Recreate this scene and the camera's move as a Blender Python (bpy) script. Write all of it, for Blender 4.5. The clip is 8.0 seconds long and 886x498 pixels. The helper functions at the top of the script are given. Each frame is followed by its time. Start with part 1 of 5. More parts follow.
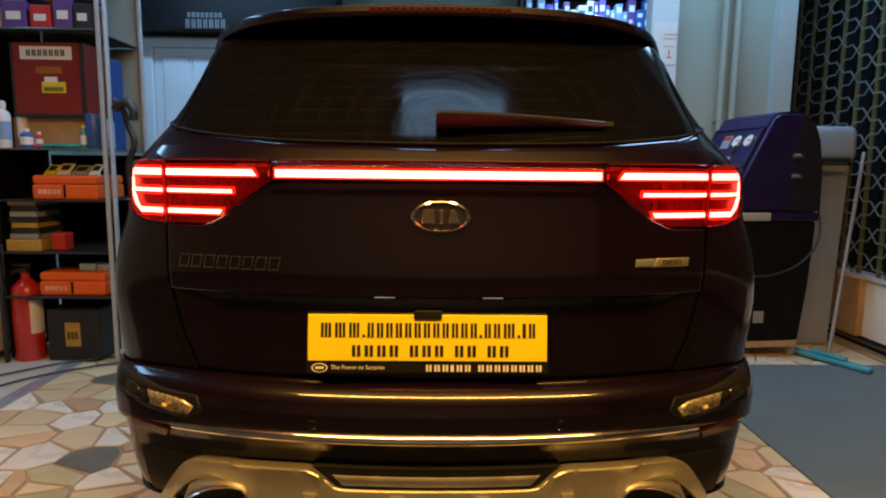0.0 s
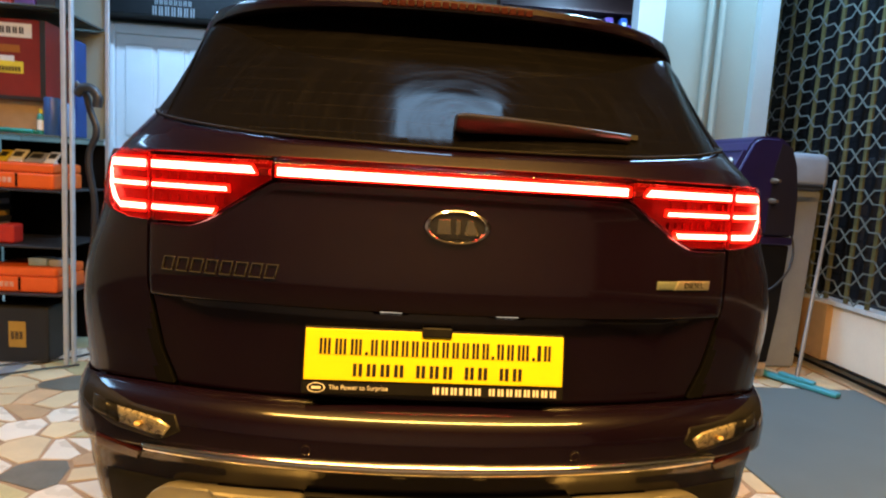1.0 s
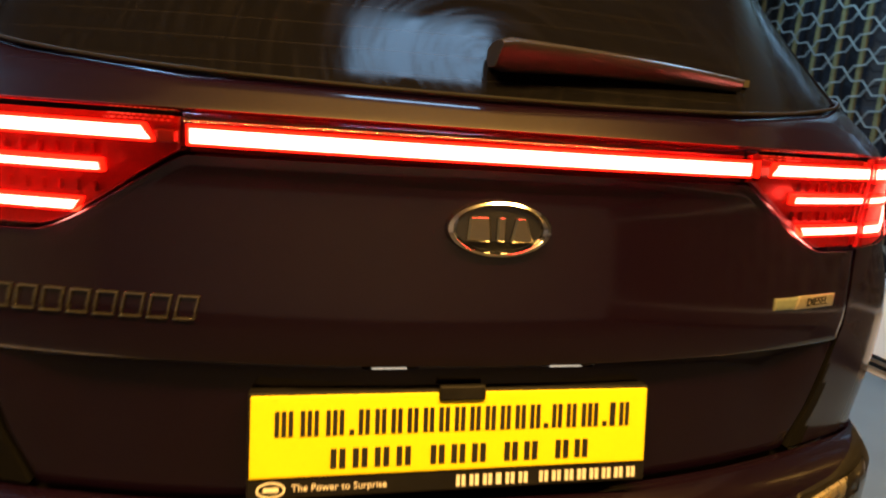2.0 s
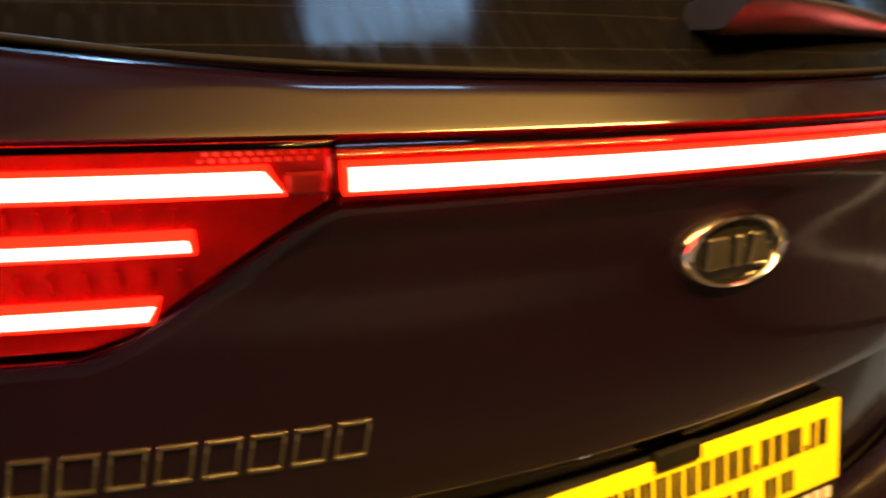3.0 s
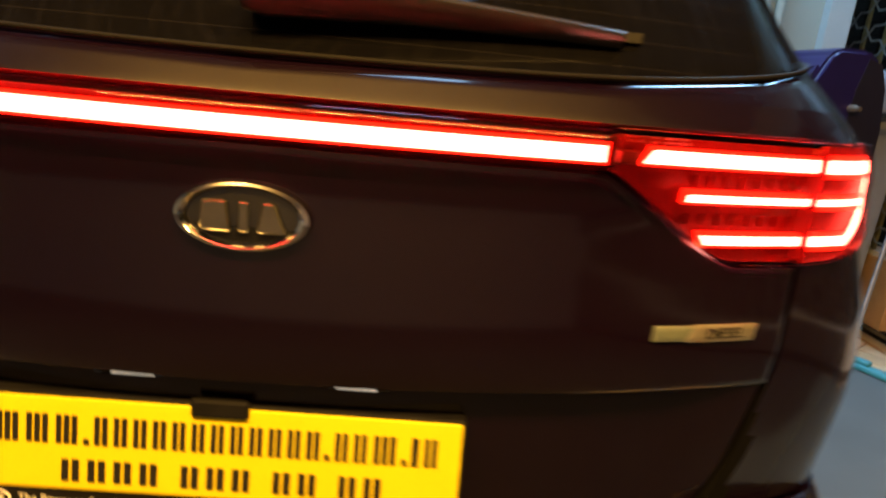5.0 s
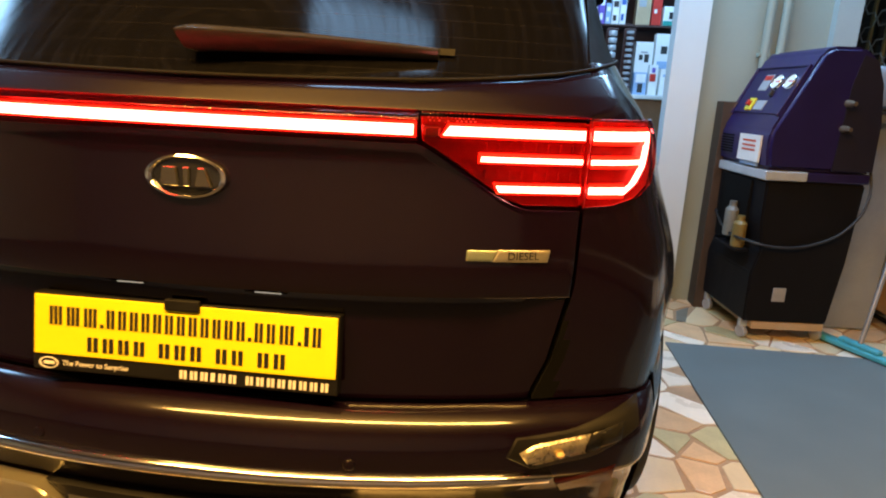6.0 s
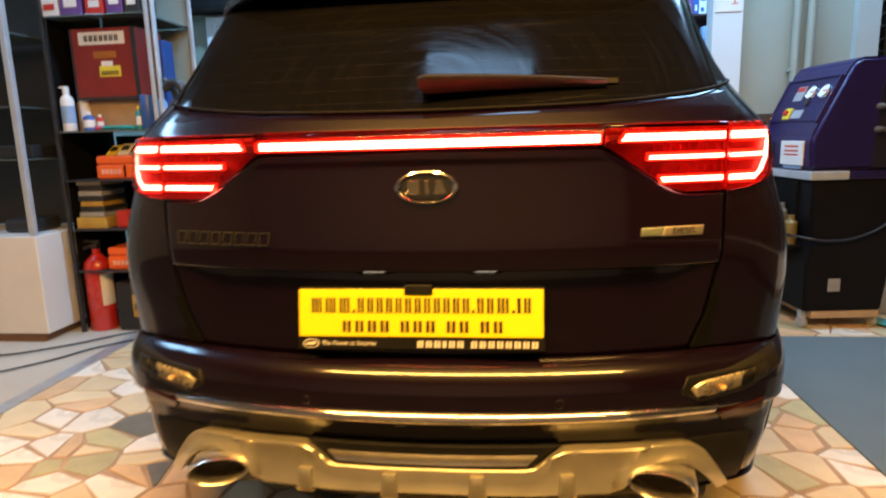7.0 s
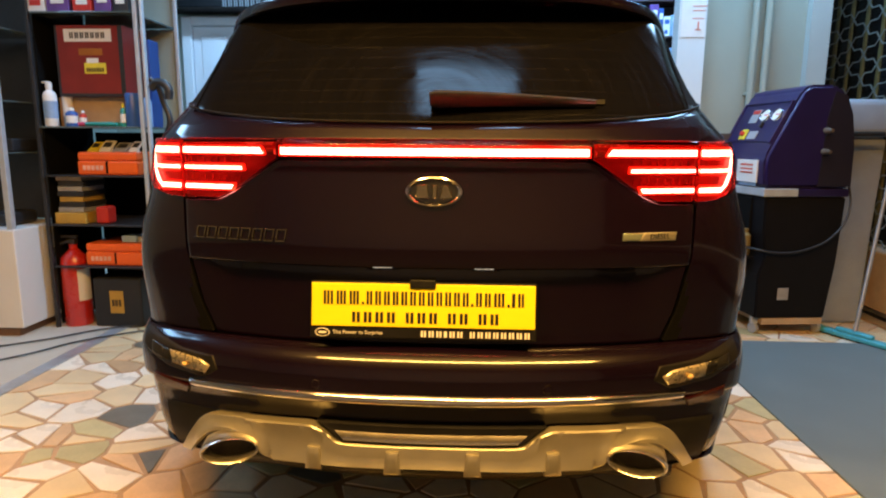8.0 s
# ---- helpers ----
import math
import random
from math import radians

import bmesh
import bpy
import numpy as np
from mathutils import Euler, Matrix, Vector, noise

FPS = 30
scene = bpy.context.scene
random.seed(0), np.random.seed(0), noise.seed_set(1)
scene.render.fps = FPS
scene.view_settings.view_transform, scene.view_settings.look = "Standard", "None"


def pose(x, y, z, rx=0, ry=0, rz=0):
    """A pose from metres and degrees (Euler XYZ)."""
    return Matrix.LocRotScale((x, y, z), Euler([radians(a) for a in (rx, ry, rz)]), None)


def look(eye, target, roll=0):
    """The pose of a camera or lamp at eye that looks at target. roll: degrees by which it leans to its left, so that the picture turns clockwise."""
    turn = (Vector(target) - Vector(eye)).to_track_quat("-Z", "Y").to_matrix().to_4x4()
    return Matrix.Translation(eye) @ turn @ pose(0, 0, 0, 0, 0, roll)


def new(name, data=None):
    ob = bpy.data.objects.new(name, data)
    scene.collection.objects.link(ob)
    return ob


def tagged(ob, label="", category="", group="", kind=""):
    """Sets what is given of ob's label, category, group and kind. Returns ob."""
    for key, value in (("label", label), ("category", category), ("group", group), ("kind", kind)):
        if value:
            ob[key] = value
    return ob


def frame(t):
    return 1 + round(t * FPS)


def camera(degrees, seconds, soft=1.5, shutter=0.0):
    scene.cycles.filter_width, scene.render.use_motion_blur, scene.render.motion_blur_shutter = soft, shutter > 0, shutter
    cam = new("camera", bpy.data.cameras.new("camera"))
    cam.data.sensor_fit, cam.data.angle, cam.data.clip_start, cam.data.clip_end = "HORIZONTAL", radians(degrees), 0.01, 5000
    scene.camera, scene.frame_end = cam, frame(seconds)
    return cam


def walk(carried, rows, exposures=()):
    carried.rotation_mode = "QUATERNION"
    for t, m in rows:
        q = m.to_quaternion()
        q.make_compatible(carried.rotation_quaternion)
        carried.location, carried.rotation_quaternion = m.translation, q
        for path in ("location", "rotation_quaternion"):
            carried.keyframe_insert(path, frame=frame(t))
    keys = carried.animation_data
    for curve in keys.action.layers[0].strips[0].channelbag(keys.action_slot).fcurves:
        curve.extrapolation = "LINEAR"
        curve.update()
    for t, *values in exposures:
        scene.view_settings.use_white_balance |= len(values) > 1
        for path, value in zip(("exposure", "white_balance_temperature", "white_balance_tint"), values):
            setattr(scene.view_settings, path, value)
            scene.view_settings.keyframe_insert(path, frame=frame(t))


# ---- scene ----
import functools

cam = camera(71.3, 8.0, soft=2.0, shutter=0.45)
PATH = [
    (0, (-0.013, -1.305, 1.051), (0.021, 0.677, 0.789), 0.6),
    (0.5, (-0.034, -1.296, 1.048), (-0.01, 0.685, 0.778), 1.3),
    (0.8, (-0.087, -1.252, 1.035), (0.036, 0.732, 0.813), 1.9),
    (1, (-0.126, -1.2, 1.045), (0.049, 0.779, 0.812), 3.5),
    (1.2, (-0.152, -1.117, 1.043), (0.047, 0.857, 0.793), 4.6),
    (2.3, (-0.273, -0.576, 1.084), (0.363, 1.266, 0.632), 3.8),
    (2.5, (-0.334, -0.507, 1.091), (0.46, 1.27, 0.631), 3.2),
    (2.8, (-0.416, -0.433, 1.098), (0.445, 1.305, 0.608), 1.4),
    (3, (-0.462, -0.382, 1.107), (0.37, 1.345, 0.537), 0.1),
    (3.2, (-0.48, -0.365, 1.096), (0.267, 1.408, 0.548), -0.4),
    (3.5, (-0.478, -0.36, 1.101), (0.124, 1.442, 0.477), -0.6),
    (3.8, (-0.417, -0.364, 1.116), (0.078, 1.465, 0.474), 0.4),
    (4, (-0.308, -0.387, 1.106), (0.048, 1.514, 0.596), 1.1),
    (4.2, (-0.173, -0.394, 1.102), (-0.012, 1.518, 0.545), 2.9),
    (4.4, (-0.034, -0.398, 1.107), (-0.095, 1.488, 0.449), 2.2),
    (4.5, (-0.020, -0.412, 1.107), (0.057, 1.474, 0.448), 2.6),
    (4.7, (0.043, -0.459, 1.107), (0.146, 1.433, 0.468), 3.3),
    (5, (0.169, -0.592, 1.09), (0.257, 1.335, 0.564), 5.4),
    (5.2, (0.269, -0.679, 1.088), (0.269, 1.255, 0.578), 6.0),
    (6.3, (0.494, -0.977, 1.089), (0.251, 0.957, 0.643), 1.6),
    (6.5, (0.432, -1.037, 1.094), (0.143, 0.902, 0.698), 0.8),
    (6.8, (0.278, -1.156, 1.068), (-0.006, 0.796, 0.733), -1.2),
    (7, (0.174, -1.24, 1.05), (-0.05, 0.714, 0.688), -1.6),
    (7.2, (0.111, -1.3, 1.052), (-0.097, 0.649, 0.652), 0.6),
    (7.5, (0.099, -1.352, 1.053), (-0.032, 0.604, 0.659), 1.7),
    (8, (0.092, -1.382, 1.058), (-0.005, 0.586, 0.716), 0.4),
]
walk(cam, [(t, look(eye, goal, roll)) for t, eye, goal, roll in PATH], exposures=[(0.0, -0.5), (0.5, 0.16), (1.0, 0.46), (2.5, 0.48), (3.0, 0.55), (3.5, 0.42), (4.0, 0.15), (4.5, 0.1), (5.2, 0.28), (6.5, 0.42), (7.0, 0.47), (7.5, 0.32), (8.0, 0.3)])

# ---- light: night outside, cool tubes in the shop, one warm tube over the car's rear ----
night = bpy.data.worlds.new("night")
scene.world = night
night.use_nodes = True
night.node_tree.nodes["Background"].inputs[0].default_value = (0.010, 0.014, 0.03, 1)
night.node_tree.nodes["Background"].inputs[1].default_value = 3.0

COOL = (0.38, 0.72, 1.14)
WARM = (1.0, 0.51, 0.11)
CEILING = 3.05
# x, y, length along x, length along y, watts
TUBES = [(-0.20, 1.55, 2.0, 0.25, 57), (-2.90, 0.85, 0.30, 1.2, 9), (1.75, 2.05, 0.9, 0.60, 20), (-1.9, 3.9, 1.2, 0.12, 34), (1.5, 3.9, 0.12, 1.2, 44), (0.12, 0.20, 0.72, 0.22, 2.6)]


def lamp(name, place, size, watts, colour, goal):
    data = bpy.data.lights.new(name, "AREA")
    data.shape, data.size, data.size_y, data.energy, data.color = "RECTANGLE", size[0], size[1], watts, colour
    ob = new(name, data)
    ob.matrix_world = look(place, goal)
    return ob


for x, y, sx, sy, watts in TUBES:
    lamp("tube_light", (x, y, CEILING - 0.12), (sx, sy), watts, COOL, (x, y + 0.001, 0))
lamp("warm_tube_light", (0.10, -0.95, CEILING - 0.55), (2.6, 0.08), 150, WARM, (0.10, -0.949, 0))
lamp("warm_tube_light", (0.10, -0.95, CEILING - 0.505), (2.6, 0.08), 64, WARM, (0.10, -0.949, 9))


# ---- materials ----
def srgb(h):
    v = [int(h[i:i + 2], 16) / 255 for i in (0, 2, 4)]
    return tuple(c / 12.92 if c < 0.04045 else ((c + 0.055) / 1.055) ** 2.4 for c in v)


def material(name, colour, rough=0.5, metal=0.0, var=0.25, scale=12.0, bump=0.0, fine=120.0, coat=0.0, emit=None, strength=0.0, second=None, island=False, coat_rough=0.03, spec=0.5):
    m = bpy.data.materials.new(name)
    m.use_nodes = True
    nt = m.node_tree
    b = nt.nodes["Principled BSDF"]
    b.inputs["Metallic"].default_value = metal
    b.inputs["Specular IOR Level"].default_value = spec
    b.inputs["Coat Weight"].default_value = coat
    b.inputs["Coat Roughness"].default_value = coat_rough
    co = nt.nodes.new("ShaderNodeTexCoord")
    big = nt.nodes.new("ShaderNodeTexNoise")
    big.inputs["Scale"].default_value, big.inputs["Detail"].default_value = scale, 6
    small = nt.nodes.new("ShaderNodeTexNoise")
    small.inputs["Scale"].default_value, small.inputs["Detail"].default_value = fine, 3
    for n in (big, small):
        nt.links.new(co.outputs["Object"], n.inputs["Vector"])
    add = nt.nodes.new("ShaderNodeMath")
    add.operation = "MULTIPLY_ADD"
    add.inputs[1].default_value = 0.35
    nt.links.new(small.outputs[0], add.inputs[0])
    nt.links.new(big.outputs[0], add.inputs[2])
    ramp = nt.nodes.new("ShaderNodeMapRange")
    ramp.inputs[1].default_value, ramp.inputs[2].default_value = 0.35, 1.0
    nt.links.new(add.outputs[0], ramp.inputs[0])
    mix = nt.nodes.new("ShaderNodeMix")
    mix.data_type = "RGBA"
    lo = tuple(c * (1 - var) for c in colour)
    hi = second or tuple(min(1, c * (1 + var)) for c in colour)
    mix.inputs[6].default_value, mix.inputs[7].default_value = (*lo, 1), (*hi, 1)
    nt.links.new(ramp.outputs[0], mix.inputs[0])
    out = mix.outputs[2]
    if island:
        info = nt.nodes.new("ShaderNodeObjectInfo")
        hsv = nt.nodes.new("ShaderNodeHueSaturation")
        mr = nt.nodes.new("ShaderNodeMapRange")
        mr.inputs[3].default_value, mr.inputs[4].default_value = 1 - island, 1 + island
        nt.links.new(info.outputs["Random"], mr.inputs[0])
        nt.links.new(mr.outputs[0], hsv.inputs["Value"])
        nt.links.new(out, hsv.inputs["Color"])
        out = hsv.outputs[0]
    nt.links.new(out, b.inputs["Base Color"])
    rr = nt.nodes.new("ShaderNodeMapRange")
    rr.inputs[3].default_value, rr.inputs[4].default_value = max(0.02, rough * 0.8), min(1, rough * 1.2)
    nt.links.new(big.outputs[0], rr.inputs[0])
    nt.links.new(rr.outputs[0], b.inputs["Roughness"])
    if bump:
        bp = nt.nodes.new("ShaderNodeBump")
        bp.inputs["Strength"].default_value, bp.inputs["Distance"].default_value = bump, 0.002
        nt.links.new(add.outputs[0], bp.inputs["Height"])
        nt.links.new(bp.outputs[0], b.inputs["Normal"])
    if emit:
        b.inputs["Emission Color"].default_value = (*emit, 1)
        b.inputs["Emission Strength"].default_value = strength
    return m


def clear_cover(name, tint, rough=0.06):
    """Thin moulded lens: tinted see-through plastic with a glossy face."""
    m = bpy.data.materials.new(name)
    m.use_nodes = True
    nt = m.node_tree
    nt.nodes.remove(nt.nodes["Principled BSDF"])
    tr, gl, mx, fr = (nt.nodes.new(k) for k in ("ShaderNodeBsdfTransparent", "ShaderNodeBsdfGlossy", "ShaderNodeMixShader", "ShaderNodeFresnel"))
    tr.inputs[0].default_value = (*tint, 1)
    gl.inputs["Roughness"].default_value = rough
    fr.inputs[0].default_value = 1.3
    nt.links.new(fr.outputs[0], mx.inputs[0])
    nt.links.new(tr.outputs[0], mx.inputs[1])
    nt.links.new(gl.outputs[0], mx.inputs[2])
    nt.links.new(mx.outputs[0], nt.nodes["Material Output"].inputs[0])
    return m


PAINT = material("dark_paint", (0.0048, 0.0014, 0.0062), 0.34, 0.0, 0.2, 3, 0.0, 900, coat=1.0, coat_rough=0.10, spec=0.08)
BLACK_TRIM = material("black_trim", (0.008, 0.008, 0.009), 0.5, 0.0, 0.3, 30, 0.15, 400, spec=0.2)
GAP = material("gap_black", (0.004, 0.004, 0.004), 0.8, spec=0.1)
GARNISH = material("black_garnish", (0.004, 0.004, 0.0045), 0.55, 0, 0.3, 20, spec=0.04)
EXHAUST = material("exhaust_chrome", (0.72, 0.70, 0.66), 0.24, 0.95, 0.12, 30, 0.05)
CHROME = material("chrome", (0.75, 0.75, 0.76), 0.09, 1.0, 0.04, 20)
SATIN = material("satin_silver", (0.46, 0.44, 0.37), 0.34, 0.75, 0.12, 14, 0.05, 500)
RUBBER = material("tyre_rubber", (0.02, 0.02, 0.02), 0.8, 0, 0.3, 30, 0.3)
ALLOY = material("alloy", (0.45, 0.45, 0.46), 0.3, 0.9, 0.1, 20)
GLASS_DARK = material("tinted_glass", (0.003, 0.003, 0.004), 0.14, 0.0, 0.4, 5, 0.0, 300, coat=0.0)


def dusty_glass():
    """Black tinted glass: streaks of wiped dust, fine heating wires."""
    m = material("rear_glass", (0.003, 0.003, 0.004), 0.12, 0.0, 0.4, 5, spec=0.13)
    nt = m.node_tree
    b = nt.nodes["Principled BSDF"]
    co = nt.nodes.new("ShaderNodeTexCoord")
    sep = nt.nodes.new("ShaderNodeSeparateXYZ")
    nt.links.new(co.outputs["Object"], sep.inputs[0])

    def sum_up(kind, a, b):
        n = nt.nodes.new("ShaderNodeMath")
        n.operation = kind
        for i, v in ((0, a), (1, b)):
            if isinstance(v, (int, float)):
                n.inputs[i].default_value = v
            else:
                nt.links.new(v, n.inputs[i])
        return n.outputs[0]
    # wiped arcs round the wiper's pivot: fine across, long along the arc
    h = sum_up("MULTIPLY", sum_up("SUBTRACT", sep.outputs[2], 1.14), 1.38)
    r = sum_up("SQRT", sum_up("ADD", sum_up("MULTIPLY", sep.outputs[0], sep.outputs[0]), sum_up("MULTIPLY", h, h)), 0)
    turn = sum_up("ARCTAN2", h, sep.outputs[0])
    vec = nt.nodes.new("ShaderNodeCombineXYZ")
    nt.links.new(sum_up("MULTIPLY", r, 95.0), vec.inputs[0])
    nt.links.new(sum_up("MULTIPLY", turn, 1.6), vec.inputs[1])
    ns = nt.nodes.new("ShaderNodeTexNoise")
    ns.inputs["Scale"].default_value, ns.inputs["Detail"].default_value = 1.0, 7
    nt.links.new(vec.outputs[0], ns.inputs["Vector"])
    # a clean ring where the blade's inner end passes, and clean glass beyond its reach
    ring = sum_up("SMOOTH_MIN", sum_up("MULTIPLY", sum_up("ABSOLUTE", sum_up("SUBTRACT", r, 0.118), 0), 70.0), 1.0)
    film = sum_up("MULTIPLY", ring, sum_up("ADD", sum_up("MULTIPLY", ns.outputs[0], 1.7), -0.35))
    dust = nt.nodes.new("ShaderNodeMapRange")
    dust.inputs[1].default_value, dust.inputs[2].default_value, dust.inputs[3].default_value, dust.inputs[4].default_value = 0.45, 0.95, 0.0, 0.003
    nt.links.new(film, dust.inputs[0])
    # heating wires every 28 mm
    fr = nt.nodes.new("ShaderNodeMath")
    fr.operation, fr.inputs[1].default_value = "PINGPONG", 0.014
    nt.links.new(sep.outputs[2], fr.inputs[0])
    wire = nt.nodes.new("ShaderNodeMath")
    wire.operation, wire.inputs[1].default_value = "LESS_THAN", 0.0006
    nt.links.new(fr.outputs[0], wire.inputs[0])
    ad = nt.nodes.new("ShaderNodeMath")
    ad.operation, ad.inputs[1].default_value = "MULTIPLY_ADD", 0.006
    nt.links.new(wire.outputs[0], ad.inputs[0])
    nt.links.new(dust.outputs[0], ad.inputs[2])
    col = nt.nodes.new("ShaderNodeMix")
    col.data_type = "RGBA"
    col.inputs[6].default_value, col.inputs[7].default_value = (0.003, 0.003, 0.004, 1), (0.75, 0.70, 0.78, 1)
    nt.links.new(ad.outputs[0], col.inputs[0])
    nt.links.new(col.outputs[2], b.inputs["Base Color"])
    rg = nt.nodes.new("ShaderNodeMapRange")
    rg.inputs[1].default_value, rg.inputs[2].default_value, rg.inputs[3].default_value, rg.inputs[4].default_value = 0.05, 0.75, 0.04, 0.17
    nt.links.new(film, rg.inputs[0])
    nt.links.new(rg.outputs[0], b.inputs["Roughness"])
    wave = nt.nodes.new("ShaderNodeBump")
    wave.inputs["Strength"].default_value, wave.inputs["Distance"].default_value = 0.05, 0.0010
    nt.links.new(ns.outputs[0], wave.inputs["Height"])
    nt.links.new(wave.outputs[0], b.inputs["Normal"])
    return m


REAR_GLASS = dusty_glass()
LAMP_RED = material("lamp_reflector", (0.15, 0.005, 0.003), 0.35, 0.25, 0.2, 90, 0.1, 500)
LAMP_DARK = material("lamp_dark", (0.03, 0.003, 0.003), 0.25, 0.2, 0.2, 60)
LENS_RED = clear_cover("red_lens", (0.95, 0.20, 0.16))
LENS_CLEAR = clear_cover("clear_lens", (0.97, 0.96, 0.93))
LED = material("led_strip", (0.8, 0.1, 0.05), 0.4, emit=(1.0, 0.30, 0.24), strength=48)
# dim red glow for added bands that imitate the bloom round the strips
LED_HALO = material("led_diffuser", (0.8, 0.05, 0.03), 0.4, emit=(1.0, 0.05, 0.015), strength=2.8)
REFLECTOR = material("red_reflector", (0.022, 0.003, 0.003), 0.2, 0, 0.2, 200, 0.2, 900, coat=0.25)
AMBER = material("amber_bulb", (0.80, 0.60, 0.28), 0.25, 0.2, 0.2, 60)
SILVER_LAMP = material("lamp_silver", (0.66, 0.62, 0.52), 0.28, 0.7, 0.3, 90, 0.6, 160)
PLATE_YELLOW = material("plate_yellow", (0.90, 0.75, 0.005), 0.45, 0, 0.05, 8, 0.02, 400)
INK = material("black_ink", (0.012, 0.012, 0.012), 0.5)
WHITE_INK = material("white_ink", (0.8, 0.8, 0.8), 0.5, var=0.03)
GREEN_BADGE = material("green_badge", (0.30, 0.36, 0.30), 0.3, 0.6)
PLATE_BULB = material("plate_bulb", (0.9, 0.8, 0.6), 0.4, emit=(1.0, 0.90, 0.76), strength=0.5)

WALL = material("wall_paint", (0.295, 0.335, 0.285), 0.6, 0, 0.08, 2.5, 0.08, 160)
PILLAR = material("pillar_paint", (0.60, 0.66, 0.68), 0.5, 0, 0.06, 2.5, 0.06, 160)
# dark grey ceiling: its unlit look is put into the colour
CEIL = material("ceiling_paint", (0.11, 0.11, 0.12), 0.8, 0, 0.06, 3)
DOOR_WHITE = material("door_white", (0.74, 0.75, 0.78), 0.35, 0, 0.05, 4, 0.03)
GROUT = material("grout", (0.40, 0.27, 0.16), 0.85, 0, 0.3, 9, 0.3)
SCREED = material("screed", (0.50, 0.46, 0.38), 0.55, 0, 0.14, 3, 0.1)
STRIP = material("threshold_metal", (0.50, 0.55, 0.60), 0.35, 0.6, 0.2, 20, 0.1)
MAT_GREY = material("rubber_mat", (0.120, 0.157, 0.165), 0.6, 0, 0.14, 5, 0.25, 300)
STONES = [material("marble_cream", srgb("d9c8a2"), 0.30, 0, 0.12, 9, 0.05, 90, island=0.12), material("marble_white", srgb("e6e0d0"), 0.28, 0, 0.10, 9, 0.05, 90, island=0.08),
          material("marble_tan", srgb("cfb088"), 0.32, 0, 0.18, 12, 0.05, 90, island=0.2), material("marble_olive", srgb("b8b288"), 0.32, 0, 0.18, 12, 0.05, 90, island=0.15),
          material("marble_grey", srgb("6c6e66"), 0.34, 0, 0.25, 14, 0.05, 90, island=0.2)]


# ---- mesh tools ----
def part(name, bm, mat, parent=None, label="", smooth=False):
    me = bpy.data.meshes.new(name)
    bm.normal_update()
    bm.to_mesh(me)
    bm.free()
    mats = mat if isinstance(mat, (list, tuple)) else [mat]
    for m in mats:
        me.materials.append(m)
    if smooth:
        for p in me.polygons:
            p.use_smooth = True
        me.set_sharp_from_angle(angle=radians(38))
    ob = new(name, me)
    ob.parent = parent
    if label:
        ob["label"] = label
    return ob


def thing(name, place, label, category, group="", kind="", turn=0):
    ob = new(name)
    ob.empty_display_size = 0.05
    ob.matrix_world = pose(*place, 0, 0, turn)
    return tagged(ob, label, category, group, kind)


def box(bm, x0, x1, y0, y1, z0, z1, bevel=0.0, segments=2, m=None):
    r = bmesh.ops.create_cube(bm, size=1)
    vs = r["verts"]
    for v in vs:
        v.co = Vector(((x0 + x1) / 2 + v.co.x * (x1 - x0), (y0 + y1) / 2 + v.co.y * (y1 - y0), (z0 + z1) / 2 + v.co.z * (z1 - z0)))
    if bevel:
        es = list({e for v in vs for e in v.link_edges})
        r = bmesh.ops.bevel(bm, geom=es, offset=bevel, segments=segments, profile=0.5, affect="EDGES")
        vs = list({v for f in r["faces"] for v in f.verts} | {v for v in vs if v.is_valid})
    if m is not None:
        bmesh.ops.transform(bm, matrix=m, verts=vs)
    return vs


def boxed(name, x0, x1, y0, y1, z0, z1, mat, parent=None, bevel=0.004, label="", m=None):
    bm = bmesh.new()
    box(bm, x0, x1, y0, y1, z0, z1, bevel, 2, m)
    return part(name, bm, mat, parent, label)


def lathe(bm, profile, segs=24, m=None):
    """Turns (radius, height) pairs round z; ends of zero radius are closed."""
    rings, made = [], []
    for r, z in profile:
        if r < 1e-6:
            rings.append([bm.verts.new((0, 0, z))])
        else:
            rings.append([bm.verts.new((r * math.cos(2 * math.pi * i / segs), r * math.sin(2 * math.pi * i / segs), z)) for i in range(segs)])
        made += rings[-1]
    for a, b in zip(rings, rings[1:]):
        for i in range(segs):
            j = (i + 1) % segs
            if len(a) == 1 and len(b) > 1:
                bm.faces.new((a[0], b[j], b[i])[::-1])
            elif len(b) == 1 and len(a) > 1:
                bm.faces.new((a[i], a[j], b[0]))
            elif len(a) > 1:
                bm.faces.new((a[i], a[j], b[j], b[i]))
    if m is not None:
        bmesh.ops.transform(bm, matrix=m, verts=made)
    return made


def prism(bm, outline, y0, y1, m=None):
    """Extrudes an (x, z) outline, counter-clockwise, from y0 to y1."""
    a = [bm.verts.new((x, y0, z)) for x, z in outline]
    b = [bm.verts.new((x, y1, z)) for x, z in outline]
    n = len(a)
    bm.faces.new(a)
    bm.faces.new(b[::-1])
    for i in range(n):
        j = (i + 1) % n
        bm.faces.new((a[j], a[i], b[i], b[j]))
    if m is not None:
        bmesh.ops.transform(bm, matrix=m, verts=a + b)
    return a + b


